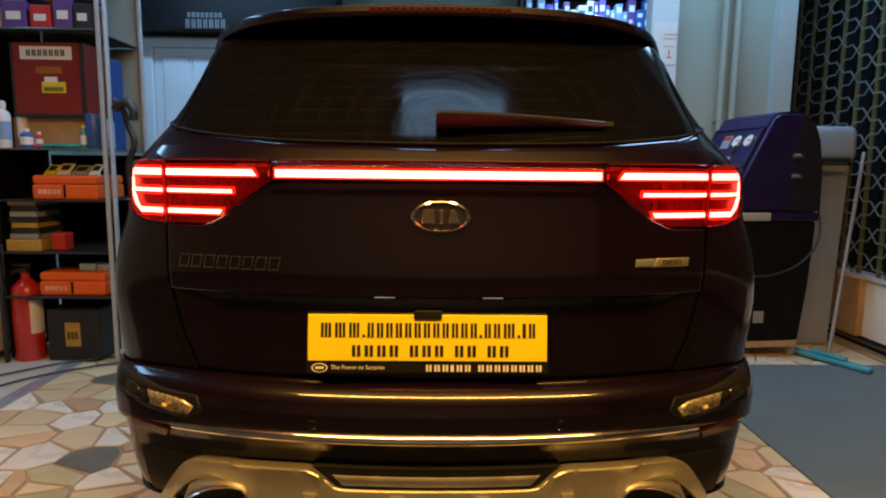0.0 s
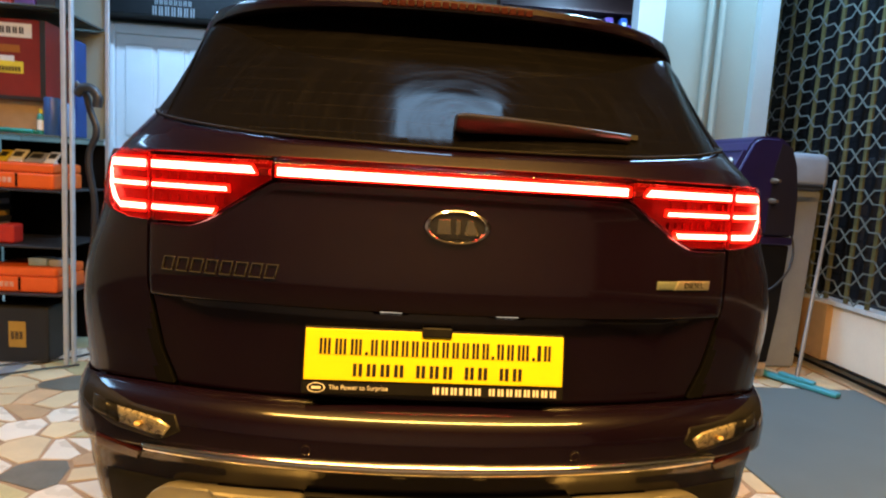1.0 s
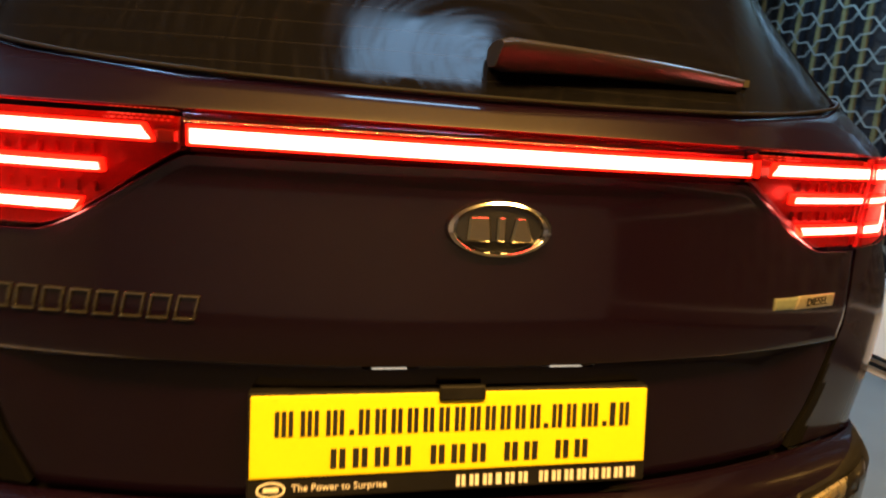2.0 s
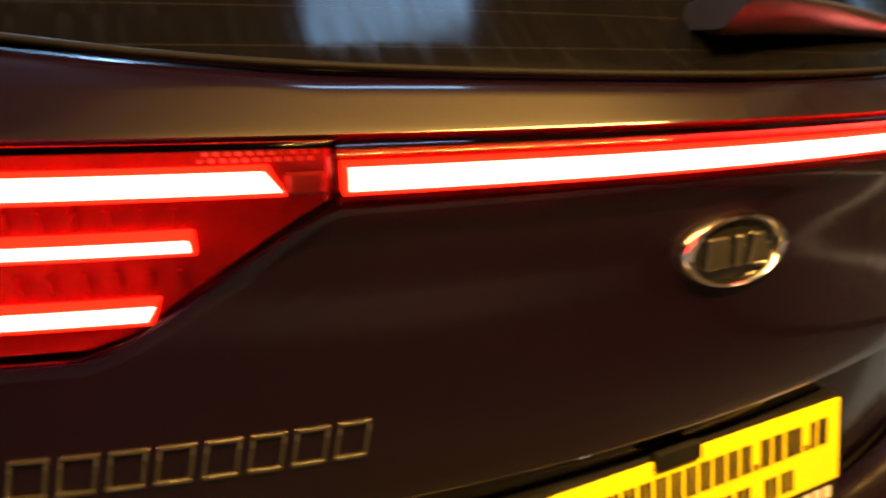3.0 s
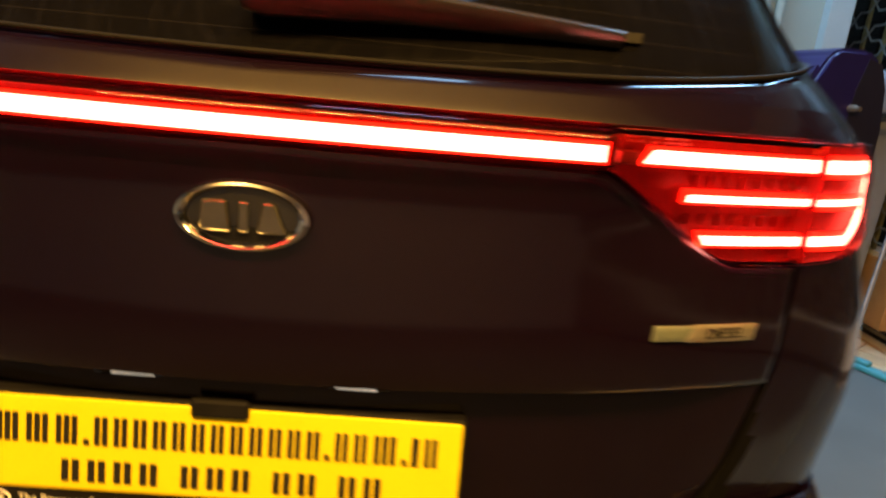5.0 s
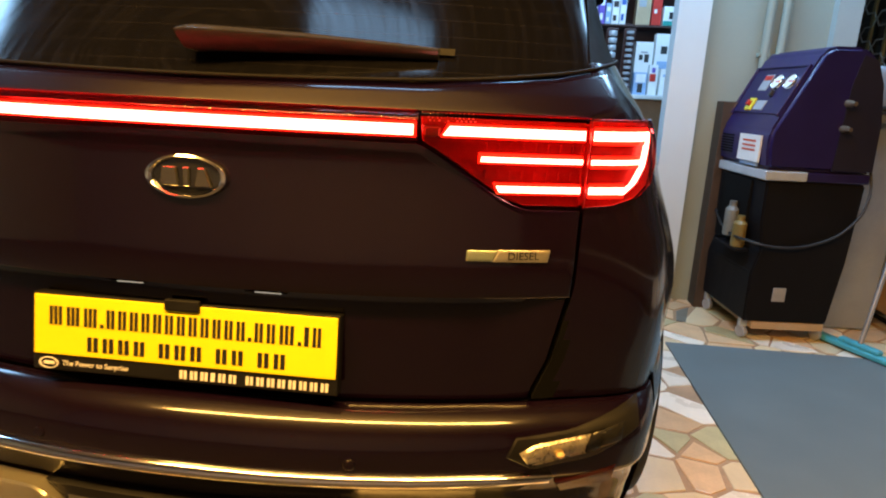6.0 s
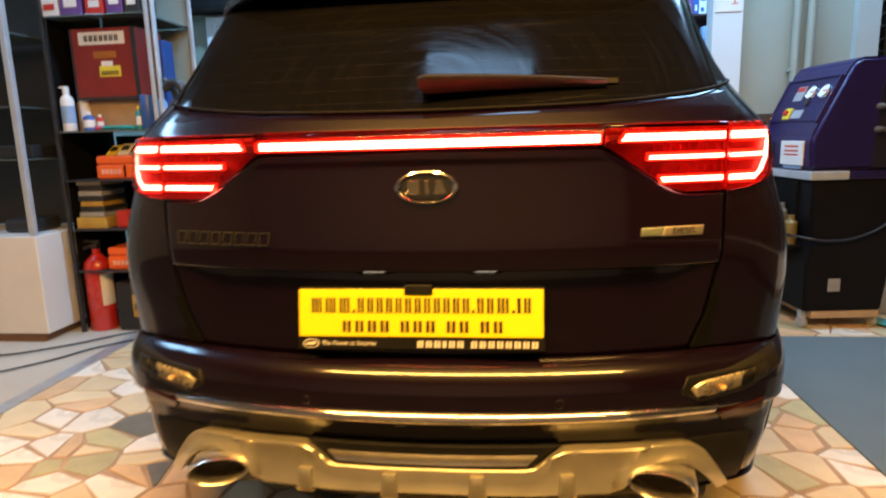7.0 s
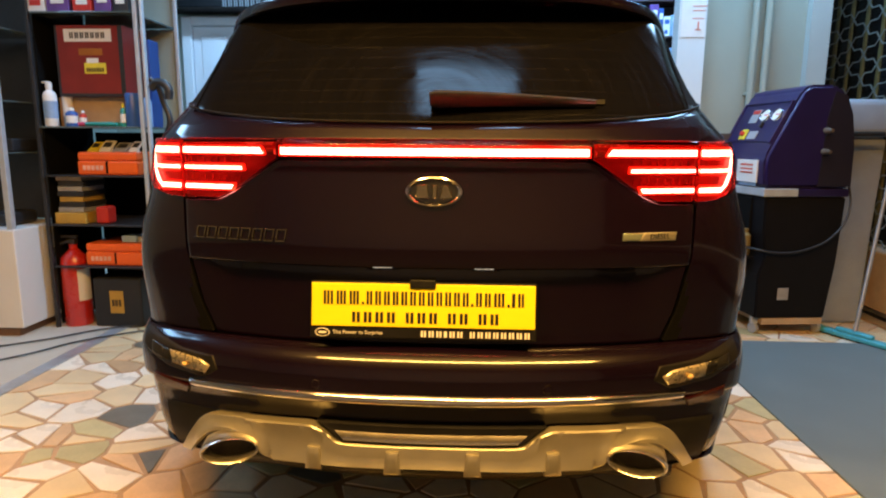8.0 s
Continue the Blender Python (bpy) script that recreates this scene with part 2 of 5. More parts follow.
def tube(name, points, radius, mat, parent=None, label="", res=6):
    cu = bpy.data.curves.new(name, "CURVE")
    cu.dimensions, cu.bevel_depth, cu.bevel_resolution, cu.resolution_u = "3D", radius, 3, res
    sp = cu.splines.new("BEZIER")
    sp.bezier_points.add(len(points) - 1)
    for bp, p in zip(sp.bezier_points, points):
        bp.co = p
        bp.handle_left_type = bp.handle_right_type = "AUTO"
    cu.use_fill_caps = True
    tmp = bpy.data.objects.new(name, cu)
    me = bpy.data.meshes.new_from_object(tmp)
    bpy.data.objects.remove(tmp)
    bpy.data.curves.remove(cu)
    me.materials.clear()
    me.materials.append(mat)
    for p in me.polygons:
        p.use_smooth = True
    ob = new(name, me)
    ob.parent = parent
    if label:
        ob["label"] = label
    return ob


def words(name, text, size, mat, m, parent, depth=0.0006, label=""):
    cu = bpy.data.curves.new(name, "FONT")
    cu.body, cu.size, cu.extrude, cu.align_x, cu.align_y, cu.resolution_u = text, size, depth, "CENTER", "CENTER", 3
    tmp = bpy.data.objects.new(name, cu)
    me = bpy.data.meshes.new_from_object(tmp)
    bpy.data.objects.remove(tmp)
    bpy.data.curves.remove(cu)
    me.materials.clear()
    me.materials.append(mat)
    ob = new(name, me)
    ob.parent = parent
    ob.matrix_local = m
    if label:
        ob["label"] = label
    return ob


# ---- the car: its rear is drawn on one curved sheet, s along the plan's outline from the middle, z up ----
PLAN = [(0, 0), (0.1, 0.0023), (0.2, 0.009), (0.3, 0.0205), (0.4, 0.037), (0.5, 0.060), (0.58, 0.083), (0.64, 0.105), (0.685, 0.130), (0.715, 0.160), (0.738, 0.205),
        (0.765, 0.28), (0.805, 0.40), (0.85, 0.53), (0.89, 0.66), (0.915, 0.80), (0.925, 1.0), (0.925, 1.3)]


def smooth_line(points, n):
    """An even polyline through points, rounded."""
    p = np.array(points, float)
    out = []
    for i in range(len(p) - 1):
        a, b, c, d = p[max(i - 1, 0)], p[i], p[i + 1], p[min(i + 2, len(p) - 1)]
        for k in range(12):
            t = k / 12
            out.append(0.5 * ((2 * b) + (c - a) * t + (2 * a - 5 * b + 4 * c - d) * t * t + (3 * b - a - 3 * c + d) * t ** 3))
    out.append(p[-1])
    return even(out, n)


def even(points, n):
    p = np.array(points, float)
    d = np.concatenate([[0], np.cumsum(np.linalg.norm(np.diff(p, axis=0), axis=1))])
    t = np.linspace(0, d[-1], n)
    return np.stack([np.interp(t, d, p[:, k]) for k in range(p.shape[1])], 1)


_plan = smooth_line(PLAN, 500)
_plan_s = np.concatenate([[0], np.cumsum(np.linalg.norm(np.diff(_plan, axis=0), axis=1))])

HALF = [(0.20, 0.84), (0.30, 0.885), (0.45, 0.912), (0.60, 0.922), (0.75, 0.927), (0.88, 0.925), (0.98, 0.915), (1.05, 0.895), (1.10, 0.862), (1.16, 0.825), (1.24, 0.797),
        (1.33, 0.782), (1.42, 0.763), (1.50, 0.735), (1.56, 0.69), (1.60, 0.61), (1.625, 0.44)]
REAR = [(0.20, 0.06), (0.25, 0.0), (0.28, -0.05), (0.30, -0.062), (0.33, -0.064), (0.37, -0.058), (0.405, -0.050), (0.43, -0.050), (0.47, -0.060), (0.52, -0.059), (0.540, -0.0545), (0.555, -0.0465), (0.567, -0.036), (0.577, -0.022), (0.584, -0.008), (0.59, 0.002), (0.62, -0.002), (0.70, -0.012),
        (0.785, -0.020), (0.82, -0.024), (0.90, -0.018), (0.97, -0.014), (1.00, -0.017), (1.03, -0.022), (1.060, -0.020), (1.064, -0.0182), (1.067, -0.0162), (1.070, -0.0140), (1.080, -0.0065), (1.090, 0.0010), (1.0945, 0.0045), (1.098, 0.0079), (1.102, 0.0119), (1.15, 0.0595),
        (1.20, 0.108), (1.30, 0.206), (1.40, 0.305), (1.50, 0.47), (1.56, 0.76), (1.60, 1.0), (1.625, 1.25)]


def rounded(table):
    """A dense table through the same pairs, with no corners and no overshoot."""
    x, y = np.array(table, float).T
    h, d = np.diff(x), np.diff(y) / np.diff(x)
    g = np.zeros(len(x))
    g[0], g[-1] = d[0], d[-1]
    for i in range(1, len(x) - 1):
        if d[i - 1] * d[i] > 0:
            a, b = 2 * h[i] + h[i - 1], h[i] + 2 * h[i - 1]
            g[i] = (a + b) / (a / d[i - 1] + b / d[i])
    out = []
    for i in range(len(h)):
        for t in np.arange(0, 1, 0.1):
            out.append((x[i] + t * h[i], (1 + 2 * t) * (1 - t) ** 2 * y[i] + t * (1 - t) ** 2 * h[i] * g[i] + t * t * (3 - 2 * t) * y[i + 1] + t * t * (t - 1) * h[i] * g[i + 1]))
    return out + [(x[-1], y[-1])]


HALF, REAR = np.array(rounded(HALF)), np.array(rounded(REAR))


def along(table, z):
    table = np.asarray(table)
    return float(np.interp(z, table[:, 0], table[:, 1]))


WAIST = np.array([(0.20, 1.0), (0.76, 1.0), (0.90, 0.74), (1.0, 0.70), (1.10, 0.45), (1.625, 0.45)])
BULGE = np.array([(0.20, 0.0), (0.30, 0.025), (0.42, 0.042), (0.75, 0.045), (0.84, 0.034), (0.94, 0.008), (1.0, 0.0)])


@functools.lru_cache(16000)
def half_line(z):
    """Half widths along the plan's outline at height z; the corner stands out more low down."""
    x = _plan[:, 0]
    x = np.where(x > 0.738, 0.738 + (x - 0.738) * along(WAIST, z), x)
    up, down = np.clip((x - 0.60) / 0.13, 0, 1), np.clip((_plan[:, 0] - 0.78) / 0.145, 0, 1)
    return (x + along(BULGE, z) * up * up * (3 - 2 * up) * (1 - down * down * (3 - 2 * down))) * along(HALF, z) / 0.925


def s_of(x, z):
    return math.copysign(float(np.interp(abs(x), half_line(z), _plan_s)), x)


def skin(s, z):
    x = float(np.interp(abs(s), _plan_s, half_line(z)))
    y = float(np.interp(abs(s), _plan_s, _plan[:, 1]))
    return Vector((math.copysign(x, s), along(REAR, z) + y, z))


def skin_normal(s, z):
    a = skin(s + 0.008, z) - skin(s - 0.008, z)
    b = skin(s, z + 0.012) - skin(s, z - 0.012)
    return a.cross(b).normalized()


def on(x, z, off=0.0):
    """A place off metres outside the skin, by its x and z."""
    s = s_of(x, z)
    return skin(s, z) + skin_normal(s, z) * off


def patch(name, left, right, bottom, top, mat, parent, off=0.0, depth=0.018, step=0.012, shape=None, label="", edge=0.003, inner=False, by_s=False):
    """A panel of the skin between four (x, z) lines, with rounded, turned-in edges. shape(x, z): extra metres outwards."""
    conv = (lambda p: (p[0], p[1])) if by_s else (lambda p: (s_of(p[0], p[1]), p[1]))
    lines = [np.array([conv(p) for p in even(l, 60)]) for l in (left, right, bottom, top)]
    size = [max(np.linalg.norm(np.diff(l, axis=0), axis=1).sum() for l in lines[i:i + 2]) for i in (0, 2)]
    nv, nu = max(2, int(size[0] / step)), max(2, int(size[1] / step))

    def stops(n, length):
        e = min(0.25 / n, 0.004 / length)
        return np.concatenate([[0, e], np.linspace(0, 1, n + 1)[1:-1], [1 - e, 1]])
    us, vs = stops(nu, size[1]), stops(nv, size[0])
    L, R, B, T = [even(l, 400) for l in lines]

    def at(line, t):
        i = min(int(t * 399), 398)
        f = t * 399 - i
        return line[i] * (1 - f) + line[i + 1] * f
    bm = bmesh.new()
    grid = []
    for v in vs:
        row = []
        for u in us:
            p = (1 - v) * at(B, u) + v * at(T, u) + (1 - u) * at(L, v) + u * at(R, v) - ((1 - u) * (1 - v) * B[0] + u * (1 - v) * B[-1] + (1 - u) * v * T[0] + u * v * T[-1])
            s, z = p
            place = skin(s, z)
            n = skin_normal(s, z)
            o = off + (shape(place.x, z) if shape else 0)
            if u in (0, 1) or v in (0, 1):
                o -= edge
            row.append((bm.verts.new(place + n * o), n))
        grid.append(row)
    for j in range(len(vs) - 1):
        for i in range(len(us) - 1):
            bm.faces.new((grid[j][i][0], grid[j][i + 1][0], grid[j + 1][i + 1][0], grid[j + 1][i][0]))
    if depth:
        ring = [grid[0][i] for i in range(len(us))] + [grid[j][-1] for j in range(1, len(vs))] + [grid[-1][i] for i in range(len(us) - 2, -1, -1)] + [grid[j][0] for j in range(len(vs) - 2, 0, -1)]
        low = [bm.verts.new(v.co - n * depth) for v, n in ring]
        k = len(ring)
        for i in range(k):
            j = (i + 1) % k
            bm.faces.new((ring[j][0], ring[i][0], low[i], low[j]))
    return part(name, bm, mat, parent, label, smooth=True)


def ease(t):
    t = min(1.0, max(0.0, t))
    return t * t * (3 - 2 * t)


def mirrored(points):
    return [(-x, z) for x, z in points]


car = thing("car", (0, 0, 0), "dark sport utility car with red tail lamps lit on stone floor", "car")

# inner shell and sides
bm = bmesh.new()
levels = [0.20, 0.23, 0.26, 0.29, 0.32, 0.36, 0.40, 0.435, 0.47, 0.51, 0.55, 0.585, 0.588, 0.62, 0.66, 0.70, 0.735, 0.774, 0.80, 0.86, 0.92, 0.98, 1.02, 1.05, 1.075, 1.10, 1.15, 1.20, 1.27, 1.34, 1.42, 1.50, 1.56, 1.60, 1.625]
FRONT = [(0.20, 4.15), (0.30, 4.36), (0.50, 4.42), (0.70, 4.42), (0.90, 4.34), (1.00, 4.10), (1.05, 3.75), (1.08, 3.30), (1.10, 3.20), (1.20, 3.03), (1.34, 2.78), (1.50, 2.50), (1.56, 2.45), (1.60, 2.42), (1.625, 2.40)]
rings = []
for z in levels:
    yf = along(FRONT, z)
    side = []
    st = s_of(along([(0.20, 0.551), (0.59, 0.551), (0.66, 0.578), (0.7745, 0.600), (0.80, 0.6035), (0.92, 0.6062), (1.7, 0.6062)], z), z)
    if 0.29 < z < 0.586:
        st = 0.84
    half_s = list(np.linspace(0, st - 0.02, 12)) + [st - 0.008, st, st + 0.003] + list(np.linspace(st + 0.012, 0.87, 21)) + list(np.linspace(0.9, 1.25, 8))
    for s in half_s:
        p = skin(s, z)
        inset = (0.08 if 0.59 < z < 1.06 and s < st - 0.015 else 0.048) if (s < st + 0.001 and z < 1.52) else 0.0
        p.y += inset
        side.append(p)
    y1, w = side[-1].y, side[-1].x
    for t in np.linspace(0, 1, 90)[1:]:
        ang = t * math.pi / 2
        y = y1 + (yf - y1) * t if t < 0.78 else y1 + (yf - y1) * (0.78 + 0.22 * math.sin((t - 0.78) / 0.22 * math.pi / 2))
        x = w if t < 0.78 else w * math.cos((t - 0.78) / 0.22 * math.pi / 2) ** 0.55
        side.append(Vector((x, y, z)))
    loop = side + [Vector((-p.x, p.y, p.z)) for p in side[-2:0:-1]]
    rings.append([bm.verts.new(p) for p in loop])
n = len(rings[0])
for a, b in zip(rings, rings[1:]):
    for i in range(n):
        j = (i + 1) % n
        f = bm.faces.new((a[i], a[j], b[j], b[i]))
        c = f.calc_center_median()
        # the rear band behind the panels is left dark, the side windows are glass
        if 1.14 < c.z < 1.53 and c.y < 0.95:
            f.material_index = 3
        elif abs(c.x) < 0.60 and c.y < 0.9 and c.z < 1.53:
            f.material_index = 1
        elif 1.12 < c.z < 1.50 and 0.75 < c.y < 3.1 and abs(c.x) > 0.3:
            f.material_index = 2
        elif 1.12 < c.z < 1.50 and c.y >= 2.2:
            f.material_index = 2
bm.faces.new(rings[-1])
WHEELS = (0.95, 3.60)
doomed = [f for f in bm.faces if abs(f.calc_center_median().x) > 0.5 and any(math.hypot(f.calc_center_median().y - wy, f.calc_center_median().z - 0.36) < 0.385 for wy in WHEELS)]
bmesh.ops.delete(bm, geom=doomed, context="FACES")
bmesh.ops.delete(bm, geom=[v for v in bm.verts if not v.link_faces], context="VERTS")
part("body", bm, [PAINT, GAP, GLASS_DARK, GARNISH], car, smooth=True)

# tailgate: recessed lower field, main field, shoulder under the window
patch("tailgate_recess", [(-0.548, 0.590), (-0.575, 0.66), (-0.597, 0.7745)], [(0.548, 0.590), (0.575, 0.66), (0.597, 0.7745)], [(-0.548, 0.590), (0.548, 0.590)],
      [(-0.597, 0.7745), (0.597, 0.7745)], PAINT, car, off=-0.003, depth=0.01,
      shape=lambda x, z: -along([(0.59, 0.003), (0.61, 0.007), (0.66, 0.013), (0.70, 0.017), (0.760, 0.022), (0.775, 0.026)], z) * ease((0.595 - abs(x)) / 0.13))
lamp_edge = [(-0.603, 0.919), (-0.515, 0.920), (-0.490, 0.929), (-0.378, 1.000), (-0.352, 1.014), (0, 1.017)]
tailgate = patch("tailgate", [(-0.600, 0.776), (-0.603, 0.919)], [(0.600, 0.776), (0.603, 0.919)], [(-0.600, 0.776), (0.600, 0.776)],
                 lamp_edge + mirrored(lamp_edge[:-1])[::-1], PAINT, car, step=0.010, edge=0.0012, label="dark metallic tailgate with soft red glow")
sill = [(-0.705, 1.215), (-0.690, 1.178), (-0.645, 1.150), (-0.55, 1.127), (-0.35, 1.108), (0, 1.101)]


def rolled_edge(x, z):
    """The panel rolls inwards over the last 16 mm under the window."""
    top = float(np.interp(abs(x), [-p[0] for p in sill[::-1]], [p[1] for p in sill[::-1]])) - 0.004
    return -0.005 * max(0.0, 1 - (top - z) / 0.016) ** 2


patch("tailgate_shoulder", [(-0.606, 1.064), (-0.68, 1.10), (-0.712, 1.211)], [(0.606, 1.064), (0.68, 1.10), (0.712, 1.211)], [(-0.606, 1.064), (0.606, 1.064)],
      [(x, z - 0.004) for x, z in sill + mirrored(sill[:-1])[::-1]], PAINT, car, step=0.0045, edge=0.002, shape=rolled_edge)
SEAL = material("window_seal", (0.008, 0.008, 0.009), 0.6, 0.0, 0.2, 30, spec=0.1)
seal = sill[1:] + mirrored(sill[1:-1])[::-1]
tube("window_seal", [on(x, z - 0.002, 0.0015) for x, z in even(smooth_line(seal, 60), 40)], 0.0030, SEAL, car)
glass_top = [(-0.575, 1.436), (0, 1.440), (0.575, 1.436)]
pane_low = [(-0.655, 1.160), (-0.645, 1.152), (-0.55, 1.127), (-0.35, 1.108), (0, 1.101)]
patch("rear_window", [(-0.655, 1.160), (-0.648, 1.22), (-0.605, 1.36), (-0.575, 1.436)], [(0.655, 1.160), (0.648, 1.22), (0.605, 1.36), (0.575, 1.436)], pane_low + mirrored(pane_low[:-1])[::-1], glass_top,
      REAR_GLASS, car, off=-0.002, step=0.02, edge=0.0005, label="dark tinted rear window with dusty wiper marks")

# spoiler with the high brake lamp
bm = bmesh.new()
cols = []
for x in np.linspace(-0.672, 0.672, 57):
    y = 0.205 + 0.40 * x * x + 2.2 * x ** 6
    drop = 0.016 * (abs(x) / 0.6) ** 4 + 0.075 * (max(0, abs(x) - 0.56) / 0.112) ** 2
    prof = [(y + 0.17, 1.412), (y + 0.02, 1.402), (y + 0.003, 1.406), (y, 1.416), (y + 0.006, 1.430), (y + 0.03, 1.438), (y + 0.19, 1.478), (y + 0.50, 1.55)]
    cols.append([bm.verts.new((x, yy, zz - drop)) for yy, zz in prof])
for a, b in zip(cols, cols[1:]):
    for i in range(7):
        bm.faces.new((a[i], b[i], b[i + 1], a[i + 1]))
bm.faces.new(cols[0])
bm.faces.new(cols[-1][::-1])
spoiler = part("spoiler", bm, PAINT, car, smooth=True)
for i in range(18):
    x = -0.16 + 0.32 * i / 17
    boxed("brake_lamp_cell", x - 0.0078, x + 0.0078, 0.201 + 0.40 * x * x, 0.25, 1.409, 1.425, LAMP_DARK, spoiler, 0.002)

# light bar across the tailgate
bar = patch("light_bar", [(-0.350, 1.021), (-0.350, 1.059)], [(0.350, 1.021), (0.350, 1.059)], [(-0.350, 1.021), (0.350, 1.021)], [(-0.350, 1.059), (0.350, 1.059)],
            LAMP_RED, car, off=-0.014, label="full-width red light bar, lit")
patch("led_strip", [(-0.343, 1.0280), (-0.343, 1.0430)], [(0.343, 1.0280), (0.343, 1.0430)], [(-0.343, 1.0280), (0.343, 1.0280)], [(-0.343, 1.0430), (0.343, 1.0430)],
      LED, bar, off=0.0055, depth=0.004, edge=0.001, label="glowing red strip")
patch("diffuser", [(-0.347, 1.0250), (-0.347, 1.0470)], [(0.347, 1.0250), (0.347, 1.0470)], [(-0.347, 1.0250), (0.347, 1.0250)], [(-0.347, 1.0470), (0.347, 1.0470)],
      LED_HALO, bar, off=0.004, depth=0.018, edge=0.001, label="dim red glowing band, added as the strip's halo")
patch("lens", [(-0.351, 1.0205), (-0.351, 1.0605)], [(0.351, 1.0205), (0.351, 1.0605)], [(-0.351, 1.0205), (0.351, 1.0205)], [(-0.351, 1.0605), (0.351, 1.0605)],
      LENS_RED, bar, off=0.012, depth=0.02, edge=0.002, step=0.004, shape=lambda x, z: -0.011 * max(0.0, (z - 1.0445) / 0.016) ** 2, label="clear red cover")


def strip(parent, x0, x1, z0, z1, cut=0.0, mat=None):
    """A lit bar of a tail lamp, its inner end cut on the slant."""
    patch("led_strip", [(x0, z0), (x0, z1)], [(x1, z0), (x1 + cut, z1)], [(x0, z0), (x1, z0)], [(x0, z1), (x1 + cut, z1)], mat or LED, parent, off=0.003, depth=0.004, edge=0.001, step=0.01)
    # a slightly larger glowing band behind draws the strip's halo
    z0, z1, x1 = z0 - 0.003, z1 + 0.004, x1 + 0.0025
    patch("diffuser", [(x0, z0), (x0, z1)], [(x1, z0), (x1 + cut, z1)], [(x0, z0), (x1, z0)], [(x0, z1), (x1 + cut, z1)], LED_HALO, parent, off=0.0015, depth=0.008, edge=0.001, step=0.01)


def flip(ob):
    """The same part on the car's other side."""
    me = ob.data.copy()
    me.transform(Matrix.Diagonal((-1, 1, 1, 1)))
    me.flip_normals()
    return me


def tail_lamp():
    inner = thing("tail_lamp", (0, 0, 0), "", "")
    inner.parent = car
    e = [(-0.6045, 0.924), (-0.515, 0.925), (-0.488, 0.934), (-0.381, 1.003), (-0.356, 1.018), (-0.354, 1.059)]
    args = ([(-0.6045, 0.924), (-0.6045, 1.059)], e[2:], e[:3], [(-0.6045, 1.059), (-0.354, 1.059)])
    patch("housing", *args, LAMP_RED, inner, off=-0.008, depth=0.004, step=0.01)
    patch("lens", *args, LENS_RED, inner, off=0.010, depth=0.003, edge=0.002, step=0.01)
    strip(inner, -0.5990, -0.386, 1.0292, 1.0425, -0.010)
    strip(inner, -0.5990, -0.443, 0.9920, 0.9996, -0.001)
    strip(inner, -0.5990, -0.474, 0.9460, 0.9558, 0.006)
    # fine prisms between the strips
    for z in (0.972, 1.014):
        for i in range(8):
            p = on(-0.585 + 0.019 * i, z, -0.006)
            boxed("prism", p.x - 0.0012, p.x + 0.0012, p.y - 0.004, p.y + 0.004, z - 0.006, z + 0.006, LAMP_RED, inner, 0)
    for k in range(22):
        x, z = -0.432 + 0.0065 * (k % 11) + 0.003 * (k // 11), 1.0500 + 0.0042 * (k // 11)
        p = on(x, z, 0.0)
        boxed("prism", p.x - 0.0013, p.x + 0.0013, p.y - 0.003, p.y + 0.003, z - 0.0012, z + 0.0012, SILVER_LAMP, inner, 0)
    patch("amber_end", [(-0.383, 1.026), (-0.383, 1.041)], [(-0.358, 1.026), (-0.358, 1.041)], [(-0.383, 1.026), (-0.358, 1.026)], [(-0.383, 1.041), (-0.358, 1.041)], material("amber_dim", (0.09, 0.04, 0.015), 0.3), inner, off=0.0, depth=0.003, label="small amber lamp end")
    patch("seam", [(-0.613, 0.927), (-0.613, 1.056)], [(-0.600, 0.927), (-0.600, 1.056)], [(-0.613, 0.927), (-0.600, 0.927)], [(-0.613, 1.056), (-0.600, 1.056)], LAMP_RED, inner, off=-0.004, depth=0.003)
    outer = thing("quarter_lamp", (0, 0, 0), "", "")
    outer.parent = car
    a = ([(-0.712, 0.958), (-0.722, 0.99), (-0.726, 1.059)], [(-0.6075, 0.924), (-0.6075, 1.059)], [(-0.712, 0.958), (-0.69, 0.937), (-0.655, 0.927), (-0.6075, 0.924)], [(-0.726, 1.059), (-0.6075, 1.059)])
    patch("housing", *a, LAMP_RED, outer, off=0.0012, depth=0.004, step=0.008)
    patch("lens", *a, LENS_RED, outer, off=0.009, depth=0.003, edge=0.002, step=0.008)
    for x0, x1, z0, z1 in ((-0.708, -0.6125, 1.0288, 1.0428), (-0.694, -0.6125, 0.9920, 0.9996), (-0.670, -0.6125, 0.9452, 0.9562)):
        patch("led_strip", [(x0, z0), (x0, z1)], [(x1, z0), (x1, z1)], [(x0, z0), (x1, z0)], [(x0, z1), (x1, z1)], LED, outer, off=0.004, depth=0.002, edge=0.001, step=0.008)
        patch("diffuser", [(x0, z0 - 0.006), (x0, z1 + 0.006)], [(x1, z0 - 0.006), (x1, z1 + 0.006)], [(x0, z0 - 0.006), (x1, z0 - 0.006)], [(x0, z1 + 0.006), (x1, z1 + 0.006)], LED_HALO, outer, off=0.0028, depth=0.001, edge=0.0005, step=0.008)
    side = [(-0.670, 0.9438), (-0.691, 0.962), (-0.706, 0.99), (-0.714, 1.0420)]
    patch("led_strip", side, [(x + 0.011, z) for x, z in side], [side[0], (side[0][0] + 0.011, side[0][1])], [side[-1], (side[-1][0] + 0.011, side[-1][1])], LED, outer, off=0.003, depth=0.002, edge=0.001, step=0.008)
    return inner, outer


for lampset in tail_lamp():
    other = new(lampset.name, None)
    other.parent = car
    for o in lampset.children:
        c = new(o.name, flip(o))
        c.parent = other
    for k, ob in enumerate((lampset, other)):
        ob["label"] = "lit red tail lamp with three glowing bars"

